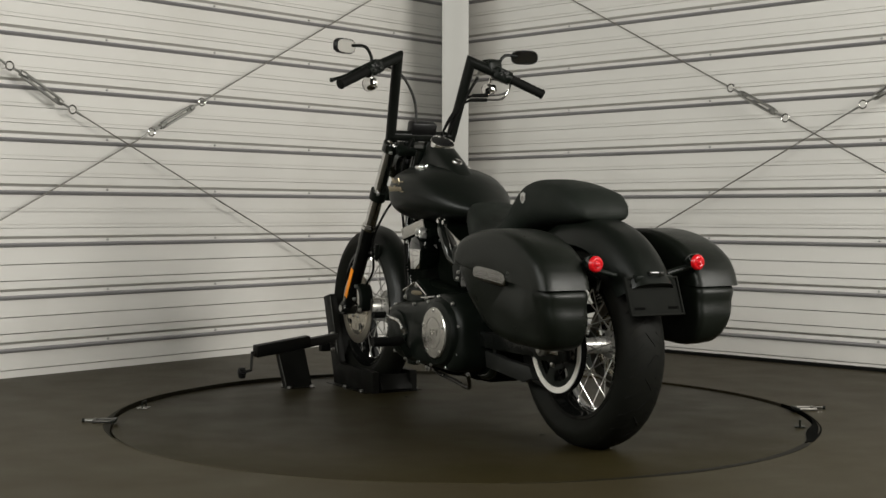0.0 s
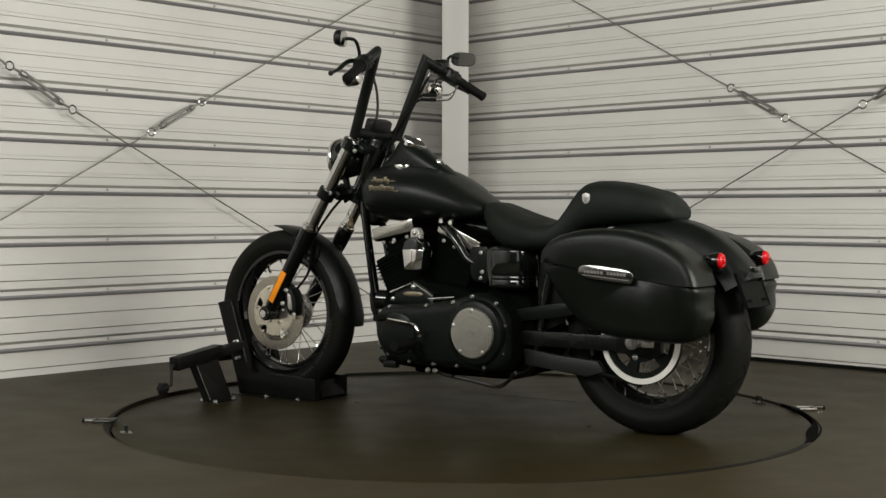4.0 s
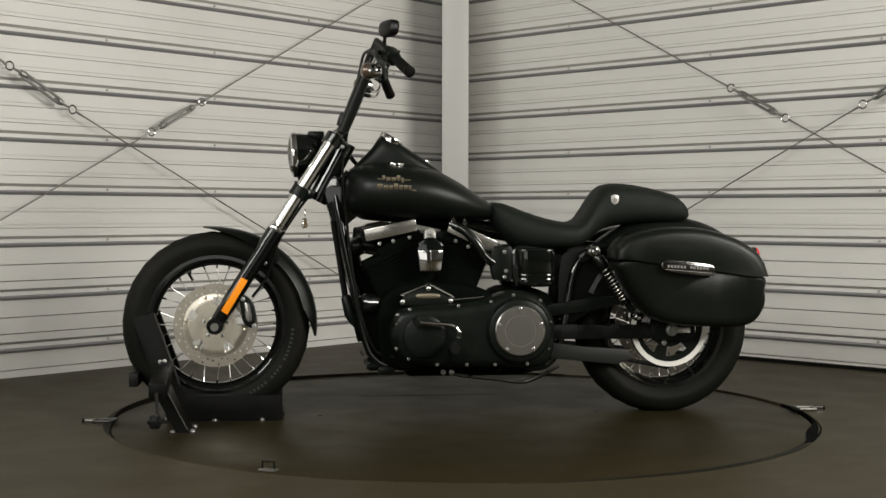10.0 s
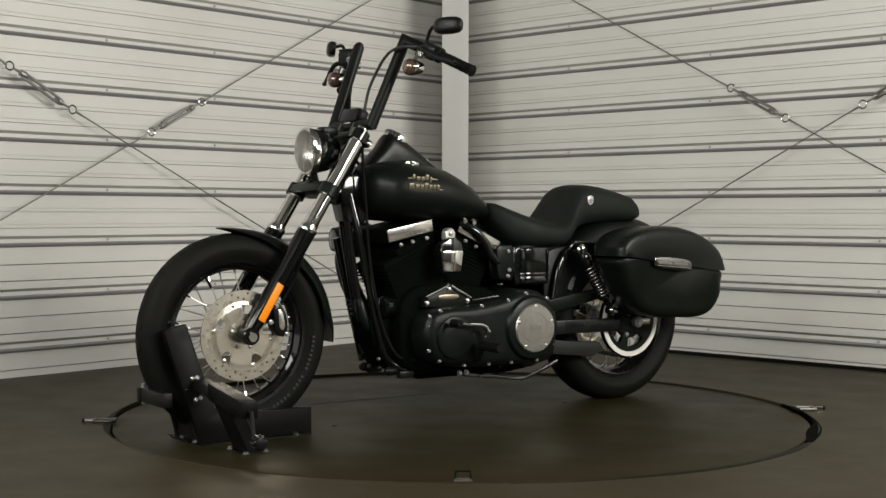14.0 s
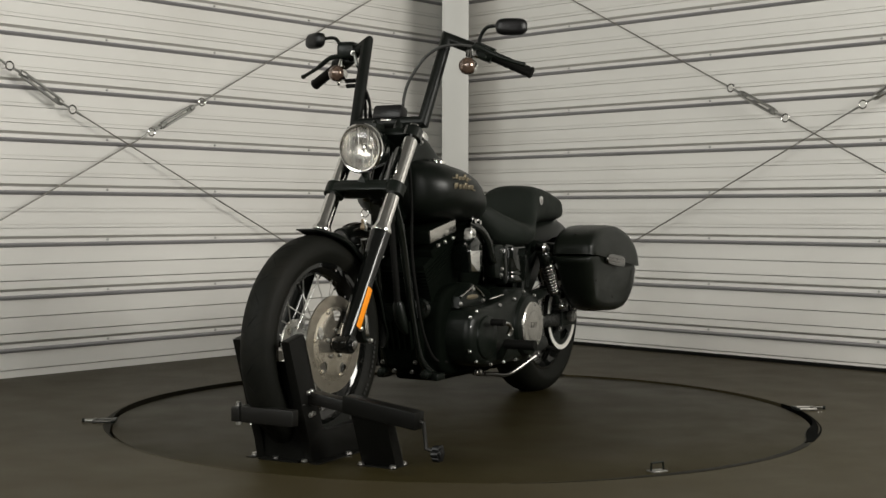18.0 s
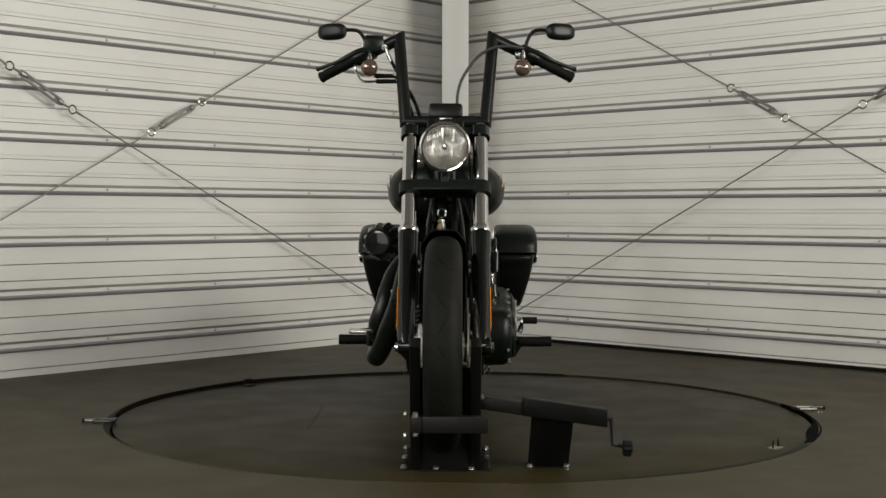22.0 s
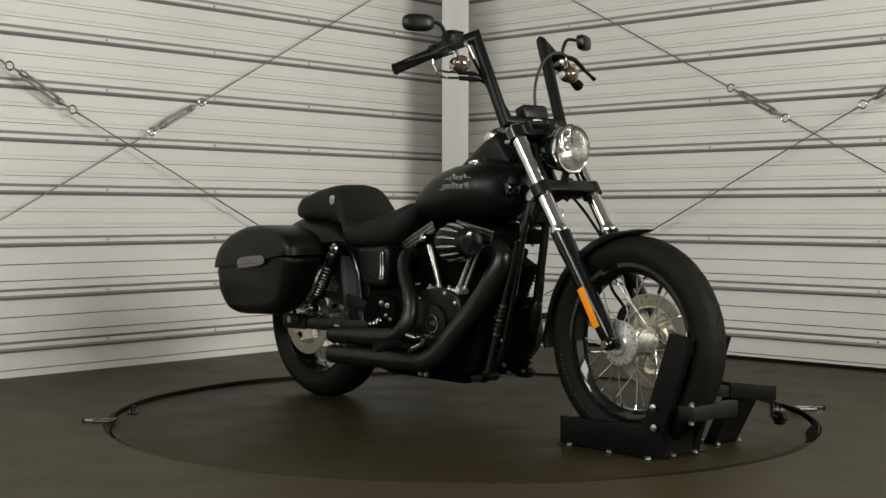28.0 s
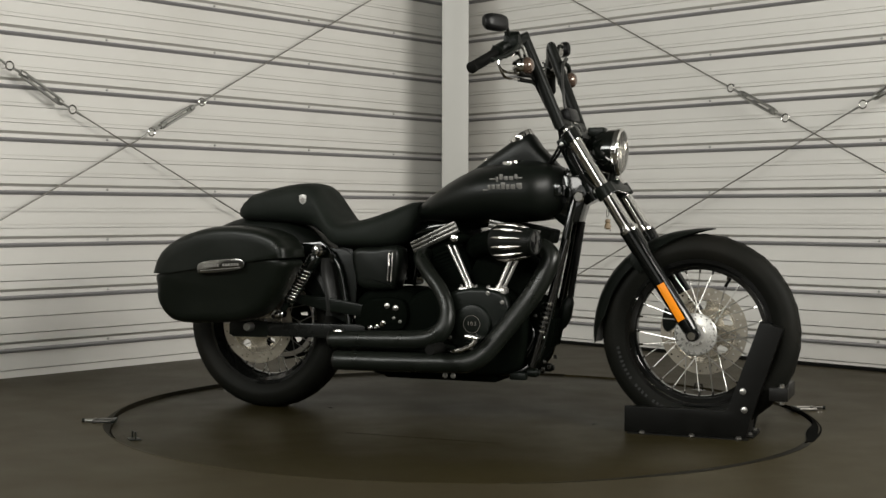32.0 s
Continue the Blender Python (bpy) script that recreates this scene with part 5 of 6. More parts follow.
# engine
bm = bmesh.new()
prism(bm, rounded([(0.30, 0.40), (0.30, 0.24), (0.25, 0.175), (0.05, 0.155), (-0.12, 0.16), (-0.16, 0.30), (-0.12, 0.43), (0.02, 0.475), (0.22, 0.475)], 4), -0.135, 0.13, 0.02, 3)
case = part("crankcase", bm, ENGINE, bike, "black engine crankcase")
bm = bmesh.new()
prism(bm, rounded([(-0.10, 0.42), (-0.10, 0.17), (-0.30, 0.165), (-0.34, 0.28), (-0.33, 0.42), (-0.22, 0.46)], 4), -0.13, 0.11, 0.02, 3)
gearbox = part("gearbox", bm, ENGINE, bike)


def cylinder(name, foot, top, fwd):
    """A finned barrel, a head and a rocker box along one axis."""
    d = (top - foot).normalized()
    rot = spin(math.degrees(math.atan2(d.x, d.z)))
    L = (top - foot).length
    bm = bmesh.new()
    rod(bm, foot - d * 0.02, top - d * 0.05, 0.055, seg=24)
    box(bm, (foot + top) / 2 - d * 0.02 + rot @ V(0.036 if fwd > 0 else -0.015, 0, 0), (0.228 if fwd > 0 else 0.166, 0.192, L - 0.03), rot, 0.006)
    cyl = part(name, bm, ENGINE, bike, "black finned cylinder")
    bm = bmesh.new()
    box(bm, V(0.040 if fwd > 0 else -0.015, 0, 0), (0.236 if fwd > 0 else 0.172, 0.20, 0.0035), None, 0.0012)
    me = mesh_of(bm, "fin", ENGINE)
    n = 13
    for i in range(n):
        t = i / (n - 1)
        ob = part("fin", me, None, cyl)
        ob.matrix_local = Matrix.Translation(foot + d * (0.02 + (L - 0.075) * t)) @ rot.to_4x4() @ Matrix.Diagonal((0.9 + 0.12 * t, 0.9 + 0.12 * t, 1, 1))
    bm = bmesh.new()
    box(bm, top - d * 0.028, (0.17, 0.2, 0.04), rot, 0.01)
    part("cylinder_head", bm, ENGINE, cyl)
    return cyl, d, rot


CF, dF, rF = cylinder("front_cylinder", V(0.135, 0, 0.43), V(0.238, 0, 0.645), 1)
CR, dR, rR = cylinder("rear_cylinder", V(0.065, 0, 0.43), V(-0.018, 0, 0.640), -1)
for cyl, top, ang in ((CF, V(0.262, 0, 0.676), 12.0), (CR, V(-0.038, 0, 0.652), -24.5)):
    rot = spin(ang)
    bm = bmesh.new()
    box(bm, top + V(0, 0, -0.012), (0.19, 0.235, 0.05), rot, 0.008)
    part("rocker_box", bm, ENGINE, cyl)
    for sg in SIDES:
        bm = bmesh.new()
        for k in range(3 if sg < 0 else 0):
            box(bm, top + rot @ V(0, 0.118 * sg, 0.006 - 0.014 * k), (0.186, 0.010, 0.011), rot, 0.002)
        box(bm, top + rot @ V(0, 0.117 * sg, -0.009), (0.188, 0.006, 0.043), rot @ spin(-3 * sg, "X"), 0.002)
        # same trim both sides; the right one's dark reflection is put into its colour
        part("rocker_trim", bm, TRIM if sg > 0 else DIM_ALLOY, cyl, "brushed silver rocker box side")
    bolts([top + rot @ V(x, 0.119, -0.048) for x in (-0.06, 0.0, 0.05)], 0.0055, 0.008, Y, BOLT, cyl)
    bolts([top + rot @ V(x, -0.119, -0.048) for x in (-0.06, 0.06)], 0.0055, -0.008, Y, BOLT, cyl)

for x, z in ((0.035, 0.70), (-0.005, 0.695)):
    bm = bmesh.new()
    rod(bm, V(x, 0.10, z), V(x, 0.13, z), 0.008, seg=10)
    rod(bm, V(x, 0.118, z - 0.02), V(x, 0.118, z + 0.012), 0.006, seg=10)
    part("breather_fitting", bm, CHROME, bike)
bm = bmesh.new()
tube(bm, spline([(0.045, 0.105, 0.690), (0.0, 0.130, 0.668), (-0.045, 0.138, 0.622), (-0.075, 0.135, 0.575), (-0.115, 0.125, 0.548), (-0.16, 0.11, 0.545)], 6), 0.0165, 16)
part("breather_hose", bm, GLOSS, bike, "gloss black breather hose")
# horn between the cylinders, left
bm = bmesh.new()
rings = []
for y, sc in ((0.10, 0.75), (0.14, 0.97), (0.168, 1.0), (0.178, 0.96)):
    rings.append([V(0.124 + x * sc, y, 0.566 + z * sc) for x, z in ((-0.050, 0.030), (-0.040, 0.060), (-0.012, 0.078), (0.012, 0.078), (0.040, 0.060), (0.050, 0.030), (0.040, -0.046), (-0.034, -0.046))])
grid(bm, rings)
bmesh.ops.bevel(bm, geom=bm.edges[:], offset=0.003, segments=2, affect="EDGES", profile=0.5)
horn = part("horn_cover", bm, GLOSS, bike, "gloss black horn cover with polished face")
for sgx in SIDES:
    bm = bmesh.new()
    face = [(0.0005 * sgx, 0.032, 0.1855), (0.046 * sgx, 0.030, 0.1795), (0.037 * sgx, -0.040, 0.1785), (0.0005 * sgx, -0.043, 0.1845)]
    grid(bm, [[V(0.124 + x, y - t, 0.566 + z) for x, z, y in face] for t in (0.012, 0.0)])
    bmesh.ops.bevel(bm, geom=bm.edges[:], offset=0.0016, segments=2, affect="EDGES", profile=0.5)
    part("horn_face", bm, CHROME, horn, "polished chrome horn facet")
bm = bmesh.new()
lathe(bm, [(0.14, 0.020), (0.164, 0.020), (0.168, 0.016), (0.168, 0.001)], V(0.124, 0, 0.656), Y, 20)
box(bm, (0.124, 0.152, 0.645), (0.040, 0.030, 0.026), None, 0.004)
part("horn_bracket", bm, HUB, horn, "pale alloy bracket")
bolts([(0.124, 0.168, 0.656)], 0.008, 0.006, Y, STEEL, horn)

# primary cover, left
def pillow(outline, layers):
    """An outline in x and z swept across y; layers: y, inset in metres."""
    bm = bmesh.new()
    cx = sum(p[0] for p in outline) / len(outline)
    cz = sum(p[1] for p in outline) / len(outline)
    hx = (max(p[0] for p in outline) - min(p[0] for p in outline)) / 2
    hz = (max(p[1] for p in outline) - min(p[1] for p in outline)) / 2
    rings = []
    for y, inset in layers:
        rings.append([V(cx + (x - cx) * (1 - inset / hx), y, cz + (z - cz) * (1 - inset / hz)) for x, z in outline])
    return grid(bm, rings)


PRIM = rounded([(0.235, 0.385), (0.262, 0.335), (0.262, 0.275), (0.215, 0.212), (0.10, 0.188), (-0.10, 0.186), (-0.25, 0.183), (-0.305, 0.215), (-0.315, 0.29), (-0.308, 0.37), (-0.25, 0.438), (-0.16, 0.452), (-0.07, 0.425), (0.06, 0.405), (0.16, 0.402)], 4)
bm = pillow(PRIM, [(0.10, 0.0), (0.196, 0.0), (0.212, 0.004), (0.224, 0.014), (0.230, 0.03), (0.232, 0.06)])
prim = part("primary_cover", bm, BLACK, bike, "black primary drive cover", 60)
bm = bmesh.new()
lathe(bm, [(0.215, 0.118), (0.232, 0.116), (0.245, 0.108), (0.250, 0.095), (0.250, 0.001)], V(-0.184, 0, 0.316), Y, 48)
part("clutch_bulge", bm, BLACK, prim)
bm = bmesh.new()
lathe(bm, [(0.249, 0.0885), (0.256, 0.0885), (0.260, 0.084), (0.2605, 0.05), (0.2606, 0.001)], V(-0.184, 0, 0.316), Y, 64)
part("derby_cover", bm, DERBY, prim, "round brushed silver clutch cover")
bolts([V(-0.184 + 0.078 * math.sin(radians(72 * i)), 0.259, 0.316 + 0.078 * math.cos(radians(72 * i))) for i in range(5)], 0.0062, 0.004, Y, BOLT, prim)
bm = bmesh.new()
lathe(bm, [(0.2606, 0.0545), (0.2613, 0.0545), (0.2613, 0.0532), (0.2606, 0.0532)], V(-0.184, 0, 0.316), Y, 48, closed=True)
part("cover_ring", bm, DARK_INK, prim, "fine turned ring")
lettering("cover_mark", "103", 0.030, 0.0008, Matrix.Translation((-0.184, 0.2618, 0.317)) @ Matrix(((-1.35, 0, 0, 0), (0, 0, 1, 0), (0, 1, 0, 0), (0, 0, 0, 1))), DERBY, prim, "raised engine number")
bm = bmesh.new()
lathe(bm, [(0.222, 0.078), (0.238, 0.074), (0.243, 0.062), (0.243, 0.001)], V(0.15, 0, 0.298), Y, 40)
part("alternator_bulge", bm, BLACK, prim)
bolts([(0.243, 0.212, 0.372), (0.245, 0.212, 0.34), (0.247, 0.212, 0.255), (0.205, 0.214, 0.218), (0.105, 0.222, 0.198), (0.0, 0.222, 0.196), (-0.10, 0.222, 0.196), (-0.215, 0.222, 0.197), (-0.29, 0.218, 0.25), (-0.298, 0.218, 0.345),
       (-0.262, 0.222, 0.42), (-0.165, 0.224, 0.44), (-0.085, 0.224, 0.417), (0.03, 0.222, 0.402), (0.155, 0.224, 0.36), (0.2, 0.214, 0.39)], 0.0055, 0.009, Y, BOLT, prim)
# inspection and inner case details above the cover
bm = bmesh.new()
prism(bm, [(0.225, 0.40), (0.215, 0.44), (0.13, 0.485), (0.045, 0.44), (0.035, 0.40)], 0.10, 0.165, 0.006)
part("inner_case", bm, BLACK, case)
for a, b in (((0.23, 0.17, 0.438), (0.135, 0.17, 0.474)), ((0.125, 0.17, 0.474), (0.04, 0.17, 0.430))):
    bm = bmesh.new()
    rod(bm, V(*a), V(*b), 0.005, 0.004, 8)
    part("chrome_line", bm, CHROME, case, "chrome edge line")
bm = bmesh.new()
prism(bm, rounded([(0.166, 0.442), (0.166, 0.428), (0.096, 0.428), (0.096, 0.442)], 3), 0.163, 0.168, 0.001)
part("case_plate", bm, GOLD, case, "small brass plate")
bolts([(0.13, 0.165, 0.462), (0.222, 0.165, 0.415), (0.05, 0.165, 0.418)], 0.007, 0.008, Y, BOLT, case)
bm = bmesh.new()
rod(bm, V(0.045, 0.19, 0.422), V(-0.065, 0.19, 0.432), 0.004, seg=8)
part("shift_rod", bm, CHROME, bike)
# shift lever and pegs, left
bm = bmesh.new()
tube(bm, spline([(0.185, 0.268, 0.352), (0.12, 0.272, 0.345), (0.06, 0.272, 0.338), (0.035, 0.27, 0.318), (0.034, 0.262, 0.298)], 5), [0.006] * 5 + [0.007] * 10 + [0.010] * 5 + [0.011], 10)
part("shift_lever", bm, CHROME, bike, "chrome gear lever")
for x, z, y0, y1, nm, r in ((0.186, 0.354, 0.268, 0.318, "shift_peg", 0.0125), (0.06, 0.268, 0.26, 0.377, "foot_peg", 0.0185)):
    bm = bmesh.new()
    pts = [V(x, y0 + (y1 - y0) * i / 10, z) for i in range(11)]
    tube(bm, pts, [r if i % 2 else r * 0.93 for i in range(11)], 14)
    part(nm, bm, EDGE, bike, "black rubber peg", 60)
bm = bmesh.new()
tube(bm, [(0.05, 0.13, 0.20), (0.055, 0.24, 0.225), (0.06, 0.265, 0.268)], 0.014, 12)
part("peg_mount", bm, BLACK, bike)
bm = bmesh.new()
tube(bm, spline([(0.05, 0.13, 0.156), (0.0, 0.132, 0.146), (-0.11, 0.132, 0.134), (-0.20, 0.136, 0.122), (-0.25, 0.152, 0.134), (-0.33, 0.203, 0.186)], 5), 0.0072, 10)
part("side_stand", bm, DIM_ALLOY, bike, "folded side stand")
bolts([(0.075, 0.15, 0.162), (0.045, 0.15, 0.162)], 0.008, 0.01, Y)
bolts([(0.02, -0.15, 0.162), (0.05, -0.15, 0.162)], 0.008, -0.01, Y)
# oil filter and regulator at the front of the engine
bm = bmesh.new()
lathe(bm, [(0.0, 0.02), (0.0, 0.036), (0.01, 0.038), (0.075, 0.038), (0.085, 0.03), (0.086, 0.001)], (0.28, 0.06, 0.40), V(1, 0.25, 0.05), 24)
part("oil_filter", bm, GLOSS, bike)
bm = bmesh.new()
prism(bm, rounded([(0.378, 0.395), (0.368, 0.30), (0.338, 0.225), (0.295, 0.180), (0.24, 0.178), (0.26, 0.30), (0.29, 0.395)], 3), -0.074, 0.070, 0.012)
for y, z in ((-0.06, 0.36), (-0.02, 0.25), (0.04, 0.35), (0.045, 0.23), (-0.05, 0.22), (0.0, 0.31)):
    lathe(bm, [(0, 0.022), (0.02, 0.022), (0.026, 0.014), (0.026, 0.001)], V(0.30 + 0.26 * (z - 0.2), y, z), X, 12)
reg = part("regulator", bm, ENGINE, bike)
for y, z in ((-0.058, 0.345), (-0.035, 0.345), (-0.012, 0.345), (0.011, 0.345), (0.034, 0.345), (0.057, 0.345)):
    bm = bmesh.new()
    box(bm, (0.372, y, z - 0.03), (0.024, 0.006, 0.10), spin(12), 0.001)
    part("cooling_fin", bm, ENGINE, reg)
bolts([(0.352, -0.066, 0.215), (0.335, -0.03, 0.185), (0.335, 0.04, 0.185), (0.352, 0.062, 0.22), (0.374, -0.064, 0.392), (0.374, 0.06, 0.392)], 0.0065, 0.010, X, DIM_ALLOY, reg)
for y in (-0.085, 0.085):
    bm = bmesh.new()
    lathe(bm, [(-0.02, 0.014), (0.0, 0.016), (0.012, 0.016), (0.016, 0.011), (0.022, 0.010), (0.024, 0.003)], V(0.322, y, 0.178), X, 14, True)
    part("frame_lug", bm, BLACK, reg)
    bm = bmesh.new()
    box(bm, (0.275, y * 1.25, 0.166), (0.06, 0.03, 0.026), None, 0.006)
    part("mount_block", bm, BLACK, reg)

bm = bmesh.new()
box(bm, (-0.02, -0.02, 0.158), (0.44, 0.18, 0.04), None, 0.015)
part("oil_pan", bm, ENGINE, bike)
for pts in ([(0.345, -0.074, 0.385), (0.35, -0.084, 0.34), (0.315, -0.088, 0.26), (0.27, -0.085, 0.20)], [(0.30, -0.077, 0.36), (0.325, -0.088, 0.31), (0.29, -0.09, 0.24), (0.22, -0.09, 0.185)]):
    bm = bmesh.new()
    tube(bm, spline(pts, 5), 0.0055, 8)
    part("oil_line", bm, GLOSS, bike, "thin black oil line")
bolts([(0.355, -0.074, 0.30), (0.338, -0.074, 0.262), (0.305, -0.074, 0.205), (0.27, -0.074, 0.235), (0.325, -0.074, 0.375)], 0.005, -0.008, Y, BOLT, reg)
# battery box and side cover
bm = bmesh.new()
prism(bm, rounded([(-0.175, 0.605), (-0.18, 0.475), (-0.21, 0.465), (-0.31, 0.465), (-0.328, 0.485), (-0.328, 0.59), (-0.30, 0.605)], 4), 0.05, 0.148, 0.012, 3)
bb = part("battery_box", bm, GLOSS, bike, "gloss black battery box")
bm = bmesh.new()
rings = []
for z, k in ((0.468, 0.90), (0.472, 0.975), (0.478, 1.0), (0.494, 1.0), (0.496, 0.985), (0.499, 0.985), (0.501, 1.0), (0.508, 1.0), (0.510, 0.985), (0.513, 0.985), (0.515, 1.0), (0.596, 1.0), (0.601, 0.98), (0.604, 0.92)):
    ring = []
    for i in range(40):
        an = 2 * math.pi * i / 40
        ca, sa = math.cos(an), math.sin(an)
        ring.append(V(-0.261 + 0.071 * k * math.copysign(abs(ca) ** 0.42, ca), 0.105 + 0.066 * k * math.copysign(abs(sa) ** 0.6, sa), z))
    rings.append(ring)
grid(bm, rings)
part("box_band", bm, GLOSS, bb, "rounded glossy black band", 60)
bm = bmesh.new()
prism(bm, rounded([(-0.098, 0.600), (-0.104, 0.500), (-0.135, 0.488), (-0.172, 0.490), (-0.176, 0.600), (-0.14, 0.612)], 3), 0.09, 0.142, 0.008)
part("side_bracket", bm, BLACK, bb, "black bracket beside the box")
bolts([(-0.146, 0.142, 0.590), (-0.152, 0.142, 0.522), (-0.146, 0.142, 0.500)], 0.006, 0.008, Y, BOLT, bb)
bm = bmesh.new()
prism(bm, rounded([(-0.160, 0.602), (-0.168, 0.475), (-0.20, 0.458), (-0.30, 0.462), (-0.325, 0.50), (-0.335, 0.595), (-0.25, 0.605)], 4), -0.165, -0.06, 0.02, 3)
oil = part("side_cover", bm, DENIM, bike, "black side cover")
for x in (-0.172, -0.186):
    bm = bmesh.new()
    tube(bm, [(x, -0.150, 0.60), (x - 0.002, -0.168, 0.585), (x - 0.006, -0.168, 0.49), (x - 0.01, -0.150, 0.476)], 0.0045, 10)
    part("chrome_strip", bm, CHROME, oil, "chrome strip")
# right side of the engine
bm = bmesh.new()
prism(bm, rounded([(0.255, 0.44), (0.27, 0.34), (0.22, 0.27), (0.13, 0.25), (0.03, 0.29), (0.01, 0.36), (0.03, 0.44), (0.10, 0.47), (0.20, 0.47)], 4), -0.185, -0.12, 0.016, 3)
camc = part("cam_cover", bm, BLACK, bike, "black cam cover")
bm = bmesh.new()
lathe(bm, [(0, 0.068), (-0.014, 0.064), (-0.018, 0.05), (-0.018, 0.001)], V(0.138, -0.185, 0.349), Y, 40)
part("timer_cover", bm, BLACK, camc)
bm = bmesh.new()
lathe(bm, [(0, 0.031), (-0.0012, 0.031), (-0.0012, 0.0292), (0, 0.0292)], V(0.138, -0.2032, 0.349), Y, 32, closed=True)
part("cover_ring", bm, ALLOY, camc, "thin silver ring mark")
lettering("cover_mark", "103", 0.019, 0.0006, Matrix.Translation((0.138, -0.2036, 0.350)) @ Matrix(((1.3, 0, 0, 0), (0, 0, 1, 0), (0, 1, 0, 0), (0, 0, 0, 1))), ALLOY, camc, "small raised engine number")
bolts([(0.242, -0.185, 0.425), (0.25, -0.185, 0.35), (0.20, -0.185, 0.285), (0.13, -0.185, 0.265), (0.05, -0.185, 0.30), (0.028, -0.185, 0.37), (0.05, -0.185, 0.43), (0.19, -0.185, 0.455)], 0.0065, -0.008, Y, BOLT, camc)
for a, b in (((0.104, -0.135, 0.462), (0.022, -0.120, 0.615)), ((0.122, -0.150, 0.462), (0.045, -0.128, 0.615)), ((0.212, -0.150, 0.462), (0.266, -0.128, 0.60)), ((0.226, -0.135, 0.462), (0.288, -0.120, 0.60))):
    a, b = V(*a), V(*b)
    bm = bmesh.new()
    rod(bm, a, b, 0.0068, seg=14)
    pr = part("pushrod_tube", bm, SPOKE, bike, "chrome pushrod tube")
    bm = bmesh.new()
    rod(bm, a - (b - a) * 0.04, a + (b - a) * 0.12, 0.012, 0.010, 14)
    part("pushrod_cap", bm, SPOKE, pr)
for c in ((0.112, -0.152, 0.462), (0.212, -0.152, 0.462)):
    bm = bmesh.new()
    box(bm, c, (0.07, 0.05, 0.02), None, 0.005)
    blk = part("tappet_block", bm, HUB, bike, "silver tappet block")
    bolts([V(*c) + V(dx, -0.012, 0.01) for dx in (-0.027, 0.027)], 0.006, 0.010, Z, BOLT, blk)
# air intake
AC = V(0.30, -0.2165, 0.631)
AX = V(1, -0.168, 0.01).normalized()
bm = bmesh.new()
lathe(bm, [(-0.085, 0.03), (-0.078, 0.054), (-0.06, 0.0615), (-0.035, 0.0625), (0.0, 0.0585), (0.04, 0.0505), (0.066, 0.043), (0.07, 0.040)], AC, AX, 40, True)
air = part("air_intake", bm, SATIN_BAR, bike, "black slotted cone air intake")
u2 = AX.cross(Z).normalized()
for i in range(12):
    a = 2 * math.pi * (i + 0.5) / 12
    e = u2 * math.cos(a) + Z * math.sin(a)
    bm = bmesh.new()
    tube(bm, [AC + AX * s + e * r for s, r in ((-0.064, 0.0600), (-0.050, 0.0612), (-0.02, 0.0606), (0.015, 0.0555), (0.036, 0.0510), (0.046, 0.0490))], [0.001, 0.0055, 0.0075, 0.0068, 0.0052, 0.001], 10)
    part("intake_slot", bm, COIL, air, "polished leaf-shaped slot")
bm = bmesh.new()
lathe(bm, [(0.064, 0.040), (0.067, 0.0440), (0.073, 0.0440), (0.0765, 0.041), (0.0765, 0.0375), (0.0755, 0.0370)], AC, AX, 48)
part("cap_rim", bm, SATIN_BAR, air)
bm = bmesh.new()
lathe(bm, [(0.074, 0.0372), (0.0762, 0.0360), (0.0785, 0.022), (0.0795, 0.001)], AC, AX, 48)
part("intake_cap", bm, GLOSS_CAP, air, "gloss black round end cap")
bm = bmesh.new()
tube(bm, spline([AC - AX * 0.07, AC - AX * 0.12 + V(0, 0.03, 0), V(0.12, -0.10, 0.61), V(0.12, -0.03, 0.60)], 5), 0.04, 16)
part("intake_elbow", bm, ENGINE, air)
bm = bmesh.new()
lathe(bm, [(0.0, 0.015), (-0.006, 0.0145), (-0.011, 0.010), (-0.013, 0.001)], V(0.064, -0.176, 0.6415), Y, 20)
part("breather_bolt", bm, CHROME, air, "domed chrome bolt")
bm = bmesh.new()
rod(bm, V(0.064, -0.178, 0.6415), V(0.085, -0.09, 0.635), 0.016, seg=16)
part("breather_arm", bm, ENGINE, air)

# exhaust
PIPE = (("front_exhaust", [(0.285, -0.09, 0.60), (0.345, -0.10, 0.612), (0.39, -0.112, 0.58), (0.375, -0.132, 0.52), (0.338, -0.150, 0.45), (0.296, -0.170, 0.39), (0.238, -0.203, 0.31), (0.190, -0.228, 0.25), (0.14, -0.245, 0.222), (0.07, -0.252, 0.218), (-0.14, -0.262, 0.214), (-0.345, -0.27, 0.212)]),
        ("rear_exhaust", [(-0.075, -0.10, 0.585), (-0.075, -0.145, 0.57), (-0.025, -0.190, 0.52), (0.03, -0.215, 0.46), (0.058, -0.23, 0.40), (0.056, -0.245, 0.345), (0.02, -0.25, 0.307), (-0.05, -0.25, 0.292), (-0.25, -0.247, 0.285), (-0.375, -0.243, 0.280)]))
for nm, pts in PIPE:
    path = spline(pts, 7)
    bm = bmesh.new()
    tube(bm, path, [0.025] * 8 + [0.034] * (len(path) - 8) if nm == "front_exhaust" else [min(0.033, 0.026 + 0.007 * max(0, i - 28) / 10) for i in range(len(path))], 22)
    ex = part(nm, bm, EXHAUST, bike, "matt black exhaust pipe", 60)
    e, d = path[-1], (path[-1] - path[-2]).normalized()
    bm = bmesh.new()
    lathe(bm, [(-0.03, 0.027), (0.0015, 0.030), (0.003, 0.0335), (-0.004, 0.035)], e, d, 28)
    part("pipe_tip", bm, DIM_PIPE, ex, "dull pipe edge")
